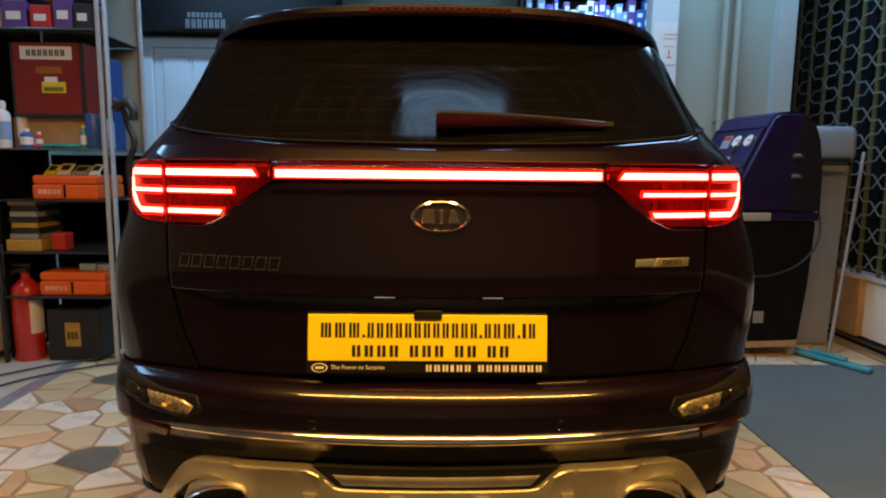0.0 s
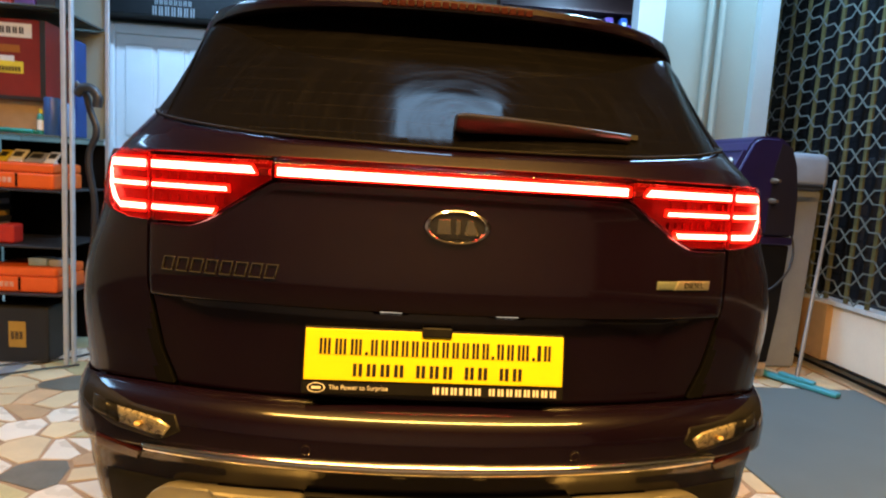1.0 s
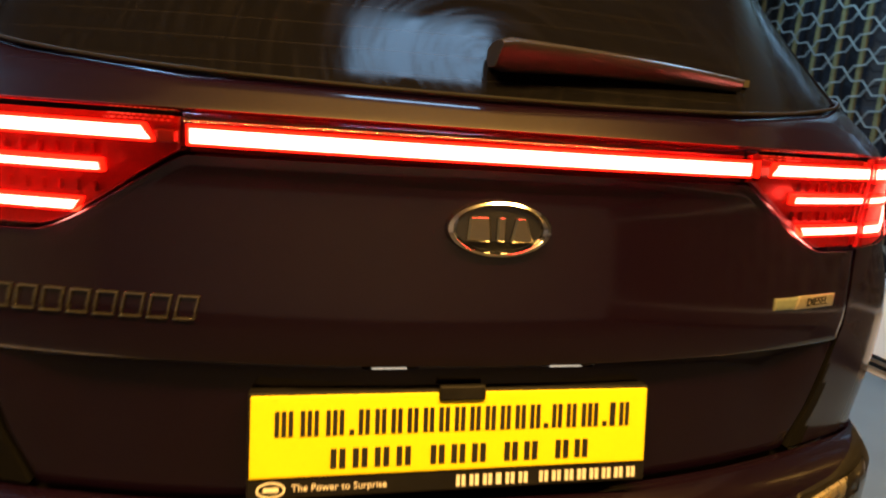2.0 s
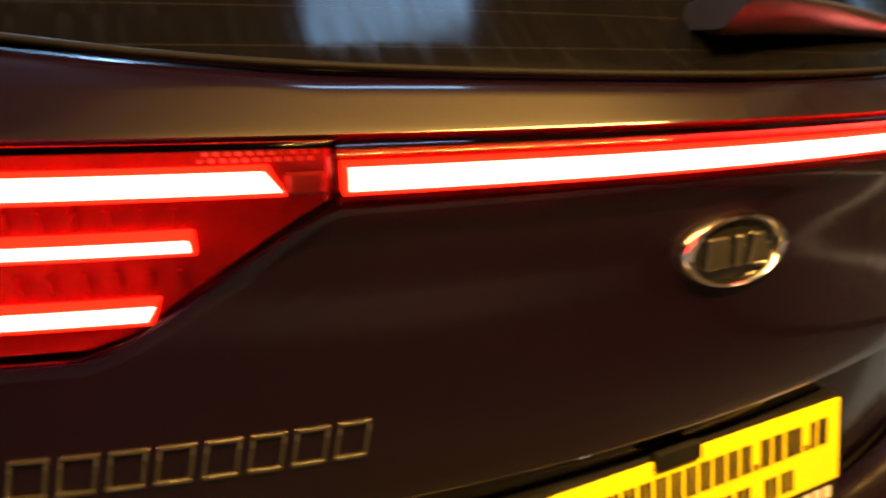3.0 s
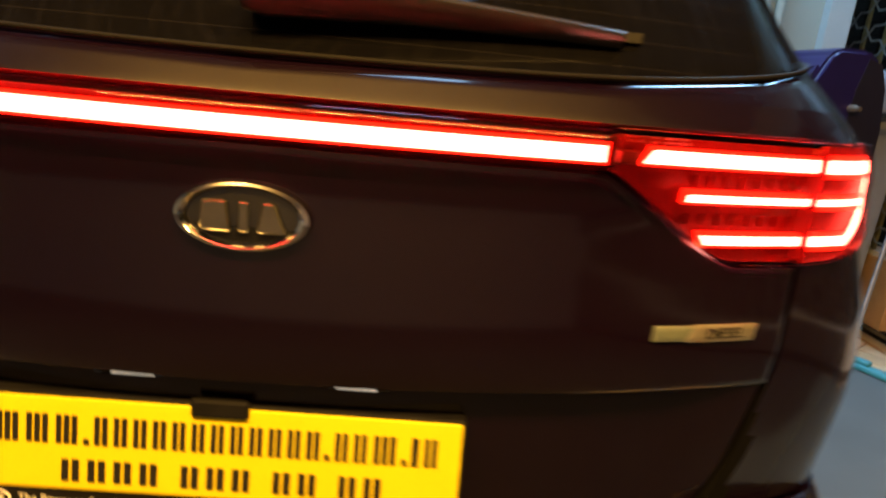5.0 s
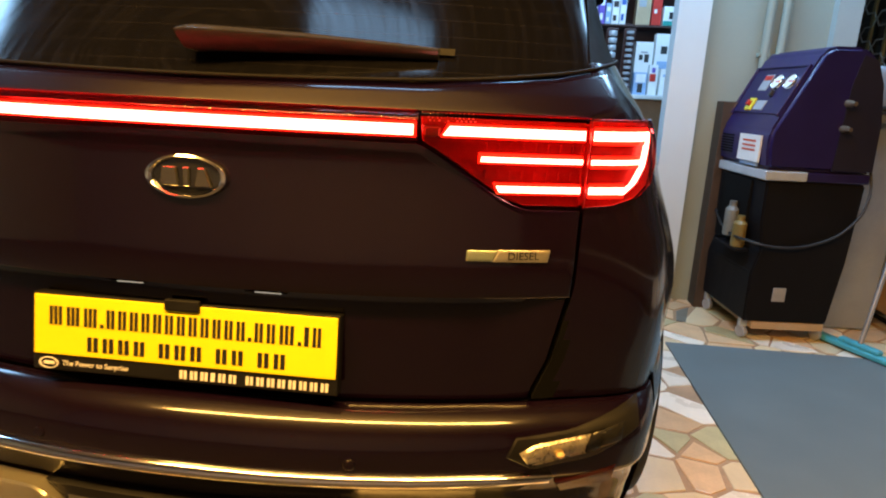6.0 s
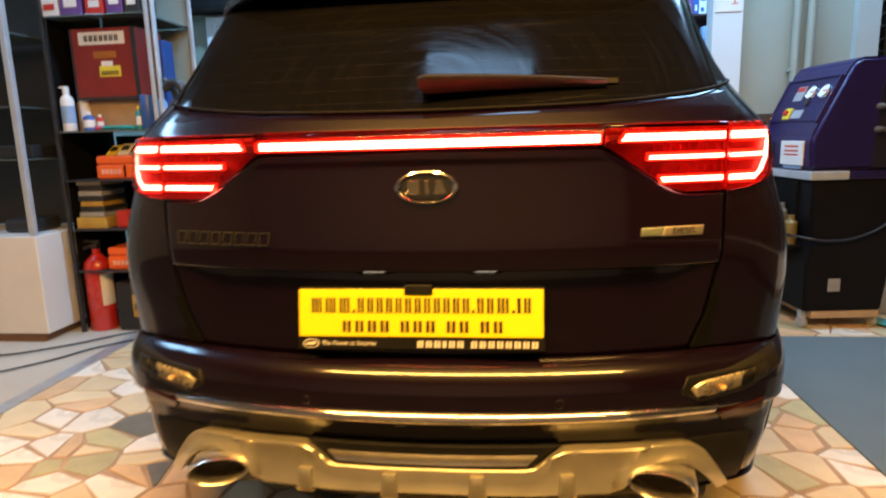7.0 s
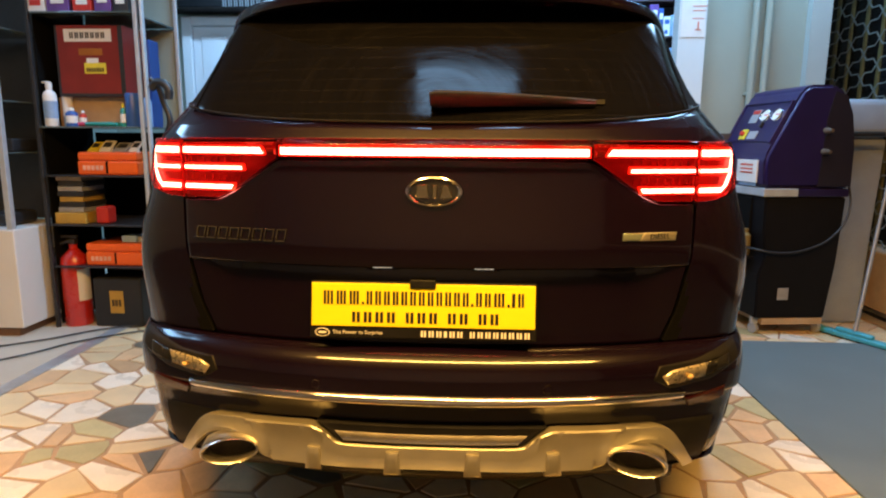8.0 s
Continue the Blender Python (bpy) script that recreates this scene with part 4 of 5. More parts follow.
pane = tagged(part("window_1", bm, material("night_pane", (0.012, 0.013, 0.016), 0.12, 0, 0.3, 3)), "dark window pane with night outside", "window", kind="structure")

# folding security grille in front of the window: links of bent flat bar on upright bars
GRILLE = material("grille_steel", (0.20, 0.23, 0.21), 0.45, 0.5, 0.3, 40, 0.2)
GRILLE_YELLOW = material("grille_brass", (0.15, 0.14, 0.055), 0.5, 0.4, 0.3, 40, 0.2)
grille = thing("security_grille", (2.47, 1.1, 0.46), "folding steel security grille of linked bars before dark glass", "grille")
COLUMN, RISE = 0.14, 0.076


def stepped_link(w=0.0085, t=0.004):
    """A closed link of flat bar in the plane x = 0: four corners joined by stepped sides."""
    q = [(COLUMN, 0), (0.104, RISE / 2), (0.036, RISE / 2), (0, RISE)]
    loop = q + [(-y, z) for y, z in q[-2::-1]] + [(-y, -z) for y, z in q[1:]] + [(y, -z) for y, z in q[-2:0:-1]]
    n = len(loop)
    bm = bmesh.new()
    rows = []
    for o in (-t / 2, t / 2):
        for side in (1, -1):
            row = []
            for i in range(n):
                p0, p1, p2 = (Vector(loop[(i + k) % n]) for k in (-1, 0, 1))
                a, b = (p1 - p0).normalized(), (p2 - p1).normalized()
                na, nb = Vector((a.y, -a.x)), Vector((b.y, -b.x))
                m = (na + nb).normalized()
                c = p1 + m * side * w / 2 / max(0.6, m.dot(na))
                row.append(bm.verts.new((o, c.x, c.y)))
            rows.append(row)
    for i in range(n):
        j = (i + 1) % n
        bm.faces.new((rows[0][i], rows[0][j], rows[1][j], rows[1][i]))
        bm.faces.new((rows[2][i], rows[2][j], rows[0][j], rows[0][i]))
        bm.faces.new((rows[1][i], rows[1][j], rows[3][j], rows[3][i]))
        bm.faces.new((rows[3][i], rows[3][j], rows[2][j], rows[2][i]))
    return bm


first = part("link", stepped_link(), GRILLE, grille)
for i in range(20):
    for j in range(14):
        o = first if i == j == 0 else new("link", first.data)
        o.parent, o.location = grille, (0, 2.287 - i * 2 * COLUMN, 0.081 + j * 2 * RISE)
for k in range(40):
    y = 2.279 - k * 0.162
    boxed("upright", 0.020, 0.034, y - 0.013, y + 0.013, 0.0, 2.18, GRILLE_YELLOW, grille, 0.002)

# back wall: white panelled door with black boards over it
door = thing("door_1", (-2.22, 4.945, 0), "white panelled inner door, closed", "door", kind="structure")
boxed("door_frame", -0.60, -0.50, -0.09, 0.0, 0, 2.26, DOOR_WHITE, door, 0.012)
boxed("door_frame", 0.50, 0.60, -0.09, 0.0, 0, 2.26, DOOR_WHITE, door, 0.012)
boxed("door_frame", -0.50, 0.50, -0.09, 0.0, 2.17, 2.26, DOOR_WHITE, door, 0.012)
boxed("door_leaf", -0.495, 0.495, -0.055, -0.01, 0.005, 2.165, DOOR_WHITE, door, 0.004)
for x0, x1 in ((-0.41, -0.16), (-0.12, 0.12), (0.16, 0.41)):
    for z0, z1 in ((1.25, 2.08), (0.16, 1.08)):
        boxed("panel", x0, x1, -0.070, -0.054, z0, z1, DOOR_WHITE, door, 0.014)
boxed("door_handle", 0.42, 0.45, -0.12, -0.055, 1.02, 1.14, CHROME, door, 0.006)
bm = bmesh.new()
box(bm, -3.05, -0.9, 4.60, 4.945, 2.29, 2.78, 0.01)
board = tagged(part("black_box", bm, BLACK_TRIM), "long black carton with grey printed marks above the door", "box")
bars("mark", "nnnnnnnn", -2.271, -1.946, 2.385, 2.430, material("grey_print", (0.16, 0.16, 0.17), 0.5), board, Matrix.Identity(4), y=4.596)
bars("mark", "nnnnnnn", -2.291, -1.916, 2.291, 2.371, bpy.data.materials["grey_print"], board, Matrix.Identity(4), y=4.596)

# tube fixtures
PANEL_GLOW = material("panel_glow", (0.9, 0.9, 0.9), 0.4, emit=COOL, strength=4.6)
TUBE_GLOW = material("tube_glow", (0.9, 0.9, 0.9), 0.4, emit=COOL, strength=7)
for k, (x, y, sx, sy, w) in enumerate(TUBES):
    f = thing("ceiling_light", (x, y, CEILING), "white ceiling fitting with a cool fluorescent tube", "ceiling light", "ceiling tubes")
    boxed("fitting", -sx / 2 - 0.03, sx / 2 + 0.03, -sy / 2 - 0.03, sy / 2 + 0.03, -0.06, 0.0, PILLAR, f, 0.008)
    boxed("tube", -sx / 2, sx / 2, -sy / 2, sy / 2, -0.095, -0.064, TUBE_GLOW if w > 3 else PANEL_GLOW, f, 0.012, "glowing cool white tube")
f = thing("ceiling_light", (0.10, -0.95, CEILING), "white ceiling fitting with a warm yellowish tube", "ceiling light", "ceiling tubes")
boxed("ceiling_plate", -1.25, 1.25, -0.02, 0.02, -0.012, 0.0, PILLAR, f, 0.002)
for x in (-1.2, 1.2):
    boxed("hanger", x - 0.008, x + 0.008, -0.008, 0.008, -0.512, -0.010, PILLAR, f, 0.002)
boxed("tube", -1.3, 1.3, -0.03, 0.03, -0.545, -0.510, material("warm_tube_glow", (0.9, 0.9, 0.9), 0.4, emit=WARM, strength=9), f, 0.012, "glowing warm tube")

# rubber mat
mat = tagged(boxed("floor_mat", 1.285, 2.48, -0.20, 1.905, 0.0005, 0.010, MAT_GREY, None, 0.003), "blue-grey rubber floor mat", "mat")


# ---- left side: showcase, open shelves and what stands on them ----
WHITE_LAM = material("white_laminate", (0.66, 0.66, 0.64), 0.4, 0, 0.06, 4, 0.02)
DARK_METAL = material("dark_metal", (0.035, 0.035, 0.037), 0.5, 0.4, 0.3, 30, 0.1)
STEEL = material("white_steel", (0.46, 0.50, 0.54), 0.4, 0.3, 0.12, 20, 0.05)
SHELF_GLASS = material("shelf_glass", (0.09, 0.12, 0.12), 0.08, 0.0, 0.1, 6)
WOOD = material("brown_wood", (0.16, 0.085, 0.04), 0.5, 0, 0.3, 8, 0.2)
CARD = material("cardboard", (0.42, 0.30, 0.18), 0.75, 0, 0.15, 14, 0.15)
ORANGE = material("orange_plastic", (0.80, 0.13, 0.015), 0.4, 0, 0.08, 14, 0.03)
RED_BOX = material("dark_red_print", (0.20, 0.018, 0.012), 0.38, 0, 0.2, 8, 0.03)
EXT_RED = material("extinguisher_red", (0.48, 0.02, 0.012), 0.28, 0, 0.12, 10, coat=0.6)
YELLOW = material("yellow_print", (0.70, 0.58, 0.04), 0.5, 0, 0.12, 20)
PAPER = material("white_paper", (0.72, 0.72, 0.70), 0.6, 0, 0.05, 20)
BLUE = material("blue_plastic", (0.03, 0.10, 0.35), 0.4, 0, 0.2, 12)
PALEBLUE = material("pale_blue", (0.25, 0.38, 0.58), 0.4, 0, 0.2, 12)
TEAL = material("teal_plastic", (0.02, 0.25, 0.22), 0.4, 0, 0.2, 12)
PINK = material("pink_plastic", (0.5, 0.05, 0.12), 0.4, 0, 0.2, 12)
BROWN_YELLOW = material("ochre_box", (0.42, 0.26, 0.04), 0.6, 0, 0.2, 12)
BLACK_PL = material("black_plastic", (0.022, 0.022, 0.024), 0.42, 0, 0.25, 30, 0.1)
RED_PL = material("red_plastic", (0.5, 0.03, 0.02), 0.4, 0, 0.15, 20)
GREY_PL = material("grey_plastic", (0.30, 0.31, 0.33), 0.45, 0, 0.15, 20)
PURPLE_PRINT = material("purple_print", (0.12, 0.05, 0.22), 0.45, 0, 0.3, 16)

# white base with a glazed upper part
case = thing("showcase", (-2.32, 1.71, 0), "white shop showcase with a glazed upper part and empty glass shelf", "showcase")
boxed("plinth", -0.86, -0.04, 0.02, 0.46, 0, 0.05, WOOD, case)
boxed("base", -0.90, 0.0, 0.0, 0.50, 0.05, 0.585, WHITE_LAM, case, 0.006)
for x, y in ((-0.87, 0.03), (-0.03, 0.03), (-0.87, 0.47), (-0.03, 0.47)):
    boxed("post", x - 0.016, x + 0.016, y - 0.016, y + 0.016, 0.586, 2.2, STEEL, case, 0.004)
boxed("top", -0.90, 0.0, 0.0, 0.50, 2.2, 2.25, WHITE_LAM, case, 0.004)
boxed("back", -0.89, -0.01, 0.485, 0.497, 0.59, 2.19, BLACK_PL, case, 0.002)
for z in (0.98, 1.25, 1.62):
    boxed("glass_shelf", -0.86, -0.045, 0.05, 0.455, z, z + 0.008, SHELF_GLASS, case, 0.002)
bm = bmesh.new()
box(bm, -2.60, -2.42, 1.83, 2.05, 0.587, 0.66, 0.02)
tagged(part("black_pouch", bm, BLACK_PL), "black soft pouch lying on the white base", "pouch")
bm = bmesh.new()
box(bm, -2.80, -2.38, 1.85, 2.10, 0.990, 1.06, 0.008)
tagged(part("stereo", bm, BLACK_PL), "flat black stereo unit on a glass shelf", "stereo")

# open shelf
rack = thing("shelf_unit", (-1.98, 1.90, 0), "open steel shelf unit full of workshop goods", "shelf")
for x in (-0.28, 0.30):
    for y in (0.0, 0.45):
        boxed("post", x - 0.010, x + 0.010, y - 0.010, y + 0.010, 0, 2.45, STEEL if x > 0 else DARK_METAL, rack, 0.003)
for z, g in ((0.345, DARK_METAL), (0.58, DARK_METAL), (0.850, DARK_METAL), (1.112, SHELF_GLASS), (1.70, SHELF_GLASS), (2.10, SHELF_GLASS)):
    boxed("shelf", -0.26, 0.28, -0.015, 0.46, z + 0.005, z + 0.014, g, rack, 0.002)
# near-black back panel: the shade inside the lower shelves is put into its colour
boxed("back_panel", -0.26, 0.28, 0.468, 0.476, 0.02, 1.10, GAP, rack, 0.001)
boxed("upper_back", -0.26, 0.28, 0.468, 0.476, 1.13, 2.2, WALL, rack, 0.001, "beige back board")
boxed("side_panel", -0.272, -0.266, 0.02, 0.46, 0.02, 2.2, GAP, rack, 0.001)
boxed("side_post", 0.326, 0.340, -0.01, 0.020, 0.02, 2.45, STEEL, rack, 0.004)


def carton(name, x0, x1, y0, y1, z0, z1, mat, label, category="box", bevel=0.004, group=""):
    bm = bmesh.new()
    cx, cy = (x0 + x1) / 2, (y0 + y1) / 2
    box(bm, x0 - cx, x1 - cx, y0 - cy, y1 - cy, 0, z1 - z0, bevel)
    ob = part(name, bm, mat)
    ob.location = (cx, cy, z0)
    return tagged(ob, label, category, group)


def sticker(name, parent, x0, x1, z0, z1, y, mat, label=""):
    """A thin label on the front of a box, in the box's own metres."""
    return boxed(name, x0, x1, y - 0.0015, y, z0, z1, mat, parent, 0.0005, label)


S1 = 1.126
carton("cardboard_box", -2.20, -1.79, 2.00, 2.30, S1, 1.285, CARD, "beige cardboard box on the glass shelf")
red = carton("speaker_box", -2.155, -1.785, 1.95, 2.20, 1.286, 1.655, RED_BOX, "dark red printed speaker carton with white and yellow labels", bevel=0.003)
sticker("white_label", red, -0.135, 0.125, 0.285, 0.350, -0.1255, PAPER)
bars("mark", "nnnnnnn", -0.105, 0.095, 0.302, 0.333, INK, red, Matrix.Identity(4), y=-0.1285)
sticker("yellow_label", red, -0.035, 0.085, 0.12, 0.175, -0.1255, YELLOW)
sticker("white_tag", red, -0.020, 0.045, 0.175, 0.200, -0.1255, PAPER)
bars("mark", "nnnnnnn", -0.025, 0.075, 0.128, 0.150, INK, red, Matrix.Identity(4), y=-0.1285)
sticker("dark_edge", red, 0.160, 0.185, 0.0, 0.369, -0.1253, BLACK_PL)
sticker("dark_edge", red, -0.185, 0.160, 0.0, 0.016, -0.1253, BLACK_PL)
sticker("dark_edge", red, -0.185, -0.172, 0.016, 0.369, -0.1253, BLACK_PL)
sticker("gold_band", red, -0.06, 0.07, 0.215, 0.250, -0.1255, material("gold_print", (0.35, 0.12, 0.01), 0.4))


def bottle(name, x, y, z, h, r, mat, cap, label, pump=False):
    b = thing(name, (x, y, z), label, "bottle")
    bm = bmesh.new()
    lathe(bm, [(0, 0), (r * 0.95, 0), (r, 0.006), (r, h * 0.68), (r * 0.85, h * 0.76), (r * 0.4, h * 0.82), (r * 0.38, h * 0.86), (0, h * 0.86)], 20)
    part("bottle_body", bm, mat, b, smooth=True)
    bm = bmesh.new()
    lathe(bm, [(0, h * 0.84), (r * 0.48, h * 0.84), (r * 0.48, h * 0.98), (r * 0.3, h), (0, h)], 16)
    if pump:
        box(bm, -0.035, 0.008, -0.007, 0.007, h * 0.97, h * 1.01, 0.002)
    part("cap", bm, cap, b, smooth=True)
    bm = bmesh.new()
    lathe(bm, [(r * 1.01, h * 0.18), (r * 1.015, h * 0.2), (r * 1.015, h * 0.55), (r * 1.01, h * 0.57)], 20)
    part("wrap", bm, PAPER if mat is not PAPER else PALEBLUE, b, smooth=True)
    return b


bottle("hand_gel_bottle", -2.205, 1.935, S1, 0.235, 0.034, PAPER, PAPER, "white hand gel bottle with a pump", True)
bottle("spray_bottle", -2.140, 1.985, S1, 0.30, 0.026, PALEBLUE, WHITE_INK, "tall pale blue tube with a white cap")
bottle("small_bottle", -2.095, 1.94, S1, 0.10, 0.030, BLUE, WHITE_INK, "small blue bottle with white cap")
bottle("marker_tube", -1.80, 1.93, S1, 0.12, 0.016, TEAL, YELLOW, "small teal tube with a yellow cap")
bottle("glue_bottle", -2.045, 1.96, S1, 0.085, 0.018, RED_PL, WHITE_INK, "small red bottle with white cap")
for k, (x, y, l, mat_, turn, what) in enumerate(((-2.00, 1.93, 0.10, PINK, 12, "pink"), (-1.93, 1.97, 0.16, PAPER, -8, "white"), (-1.86, 1.93, 0.14, TEAL, 6, "teal"), (-1.80, 1.95, 0.12, PAPER, 20, "white"), (-1.92, 1.92, 0.18, TEAL, -3, "teal"))):
    t = tube("hand_tool", [(-l / 2, 0, 0.012), (-l / 6, 0.004, 0.014), (l / 6, -0.004, 0.012), (l / 2, 0, 0.011)], 0.011, mat_)
    t.location, t.rotation_euler = (x, y + 0.02 * (k % 2), S1), (0, 0, radians(turn))
    tagged(t, what + " plastic tube lying on the shelf", "tube")
b = bmesh.new()
lathe(b, [(0, 0), (0.034, 0), (0.036, 0.004), (0.036, 0.17), (0.032, 0.178), (0, 0.178)], 22)
can = part("spray_can", b, BLUE, smooth=True)
can.location = (-1.755, 1.945, S1)
tagged(can, "blue spray can on the glass shelf", "can")
b = bmesh.new()
lathe(b, [(0, 0), (0.028, 0), (0.03, 0.004), (0.03, 0.14), (0.02, 0.16), (0, 0.16)], 22)
can2 = part("spray_can", b, PALEBLUE, smooth=True)
can2.location = (-1.735, 2.05, S1)
tagged(can2, "pale blue spray can on the glass shelf", "can")


def tool_case(x, y, z, w, d, h, label):
    c = thing("case", (x, y, z), label, "case", "orange cases")
    boxed("case_body", -w / 2, w / 2, -d / 2, d / 2, 0, h * 0.62, ORANGE, c, 0.010)
    boxed("case_lid", -w / 2 + 0.002, w / 2 - 0.002, -d / 2 + 0.002, d / 2, h * 0.63, h, ORANGE, c, 0.012)
    bars("mark", "nnnnn", -w / 2 + 0.03, -w / 2 + 0.15, h * 0.22, h * 0.42, material("pale_print", (0.75, 0.5, 0.4), 0.5) if "pale_print" not in bpy.data.materials else bpy.data.materials["pale_print"], c, Matrix.Identity(4), y=-d / 2 - 0.002)
    boxed("latch", -0.005, 0.005, -d / 2 - 0.004, -d / 2 + 0.004, 0.01, h * 0.6, GAP, c, 0.001)
    return c


tool_case(-1.91, 2.06, 0.865, 0.335, 0.28, 0.125, "orange bulb case with small packs on its lid")
tool_case(-1.905, 2.06, 0.360, 0.345, 0.28, 0.125, "orange bulb case with a picture pack on top")
for x, m_, w, lean in ((-2.010, YELLOW, 0.055, 58), (-1.940, PAPER, 0.065, 52), (-1.858, GREY_PL, 0.080, 60), (-1.782, PAPER, 0.050, 55)):
    c = carton("leaflet", x - w / 2, x + w / 2, 1.955, 1.963, 0.992, 1.085, m_, {YELLOW: "yellow printed card", PAPER: "white printed card", GREY_PL: "grey picture card"}[m_] + " leaning back on the orange case", "card", 0.001, "printed cards")
    c.rotation_euler = (radians(-lean), 0, 0)
    sticker("print", c, -w * 0.35, w * 0.3, 0.035, 0.075, -0.0045, BLACK_PL)
    boxed("rest", -w / 2, w / 2, 0.004, 0.020, 0.0, 0.03, m_, c, 0.001)
carton("bulb_pack", -1.885, -1.80, 1.96, 2.05, 0.487, 0.525, PALEBLUE, "blue picture pack on the orange case", "pack", 0.002, "bulb packs")
carton("bulb_pack", -1.79, -1.73, 1.96, 2.05, 0.487, 0.52, GREY_PL, "grey pack on the orange case", "pack", 0.002, "bulb packs")
for k in range(7):
    h0 = 0.596 + (0.062 if k > -1 else 0) + 0.029 * k
    carton("book", -2.215 + 0.006 * (k % 3), -2.07 + 0.008 * (k % 2), 1.93, 2.14, h0, h0 + 0.0265, (GREY_PL, BLACK_PL, BROWN_YELLOW, BLACK_PL, GREY_PL, BLACK_PL, CARD)[k], ("grey", "black", "ochre", "black", "grey", "black", "brown")[k] + " book in a stack on the shelf", "book", 0.002, "stacked books")
carton("ochre_box", -2.225, -2.05, 1.91, 2.10, 0.595, 0.656, BROWN_YELLOW, "flat ochre box under the books")
carton("red_tin", -2.005, -1.935, 1.93, 2.02, 0.595, 0.69, RED_PL, "small red tin on the shelf", "tin", 0.012)
for k, (x, w, h, m_) in enumerate(((-2.21, 0.10, 0.10, PAPER), (-2.09, 0.12, 0.13, PURPLE_PRINT), (-1.96, 0.10, 0.11, RED_PL), (-1.85, 0.09, 0.14, PURPLE_PRINT), (-1.755, 0.08, 0.12, BLACK_PL))):
    c = carton("parts_box", x - w / 2, x + w / 2, 1.90, 2.06, 1.715, 1.715 + h, m_, {PAPER: "white", PURPLE_PRINT: "purple printed", RED_PL: "red", BLACK_PL: "black"}[m_] + " parts carton on the top shelf", "box", 0.003, "parts cartons")
    sticker("label", c, -w * 0.3, w * 0.3, h * 0.3, h * 0.6, -0.081, PAPER if m_ is not PAPER else RED_PL)
for k in range(6):
    x = -2.2 + 0.09 * k
    carton("parts_box", x - 0.04, x + 0.04, 1.92, 2.05, 1.715 + 0.145, 1.715 + 0.20 + 0.02 * (k % 3), (RED_PL, PAPER, BLUE, PAPER, RED_PL, PURPLE_PRINT)[k], ("red", "white", "blue", "white", "red", "purple")[k] + " small parts carton in a pile", "box", 0.002, "parts cartons").location.z = 1.715 + (0.14 if k < 5 else 0.14)

# on the floor under the shelf
ext = thing("fire_extinguisher", (-2.185, 1.98, 0), "red fire extinguisher with a black hose", "fire extinguisher")
bm = bmesh.new()
lathe(bm, [(0, 0), (0.068, 0), (0.074, 0.012), (0.074, 0.36), (0.066, 0.40), (0.035, 0.43), (0.022, 0.445), (0.022, 0.47), (0, 0.47)], 28)
part("cylinder", bm, EXT_RED, ext, smooth=True)
boxed("valve", -0.02, 0.02, -0.02, 0.02, 0.47, 0.50, BLACK_PL, ext, 0.005)
boxed("lever", -0.07, 0.03, -0.012, 0.012, 0.505, 0.52, BLACK_PL, ext, 0.004)
bm = bmesh.new()
lathe(bm, [(0.0745, 0.15), (0.0752, 0.152), (0.0752, 0.33), (0.0745, 0.332)], 28)
for v in list(bm.verts):
    if v.co.x < 0.045 or v.co.y > 0.03:
        bm.verts.remove(v)
part("paper_label", bm, PAPER, ext, smooth=True)
tube("hose", [(-0.02, -0.01, 0.49), (-0.09, -0.02, 0.45), (-0.095, -0.02, 0.25), (-0.075, -0.04, 0.10)], 0.010, BLACK_PL, ext)
tb = carton("battery_case", -2.06, -1.78, 1.93, 2.16, 0.002, 0.285, material("worn_black", (0.013, 0.013, 0.014), 0.5, 0, 0.3, 20, 0.1), "black battery case with a worn yellow label", "case", 0.010)
boxed("rim", -0.135, 0.135, -0.112, 0.112, 0.25, 0.275, BLACK_PL, tb, 0.006)
sticker("label", tb, -0.045, 0.035, 0.08, 0.21, -0.1155, BROWN_YELLOW)
bars("mark", "nnn", -0.035, 0.025, 0.12, 0.16, INK, tb, Matrix.Identity(4), y=-0.1185)

# blue folders and a tangle of leads hung behind the shelf's side
carton("blue_folder", -1.722, -1.702, 2.06, 2.17, 1.127, 1.60, material("deep_blue", (0.015, 0.05, 0.20), 0.45, 0, 0.2, 12), "tall blue folder standing on the glass shelf", "board", 0.006)
hang = tube("hanging_lead", [(-1.645, 1.93, 1.38), (-1.61, 1.95, 1.34), (-1.595, 1.97, 1.26), (-1.565, 1.97, 1.16), (-1.60, 1.97, 1.05), (-1.58, 1.98, 0.80), (-1.60, 1.98, 0.40), (-1.59, 1.98, 0.016)], 0.016, BLACK_PL)
tagged(hang, "black leads hanging in a bundle beside the shelf", "cable")
gun = tube("hanging_tool", [(-1.635, 1.93, 1.33), (-1.59, 1.92, 1.36), (-1.54, 1.92, 1.33), (-1.54, 1.92, 1.27)], 0.022, BLACK_PL)
tagged(gun, "black hand tool hung with the leads", "tool")

# cables on the floor
for pts in ([(-2.9, 1.55, 0.012), (-2.45, 1.48, 0.012), (-2.2, 1.62, 0.012), (-1.95, 1.86, 0.013), (-1.72, 2.0, 0.012), (-1.60, 2.2, 0.012)],
            [(-2.7, 1.05, 0.012), (-2.35, 1.18, 0.012), (-2.1, 1.42, 0.012), (-1.98, 1.62, 0.012), (-1.80, 1.78, 0.013), (-1.62, 1.9, 0.012)]):
    c = tube("cable", pts, 0.0048, BLACK_PL)
    tagged(c, "black electric cable lying on the floor", "cable", "floor cables")
b = bmesh.new()
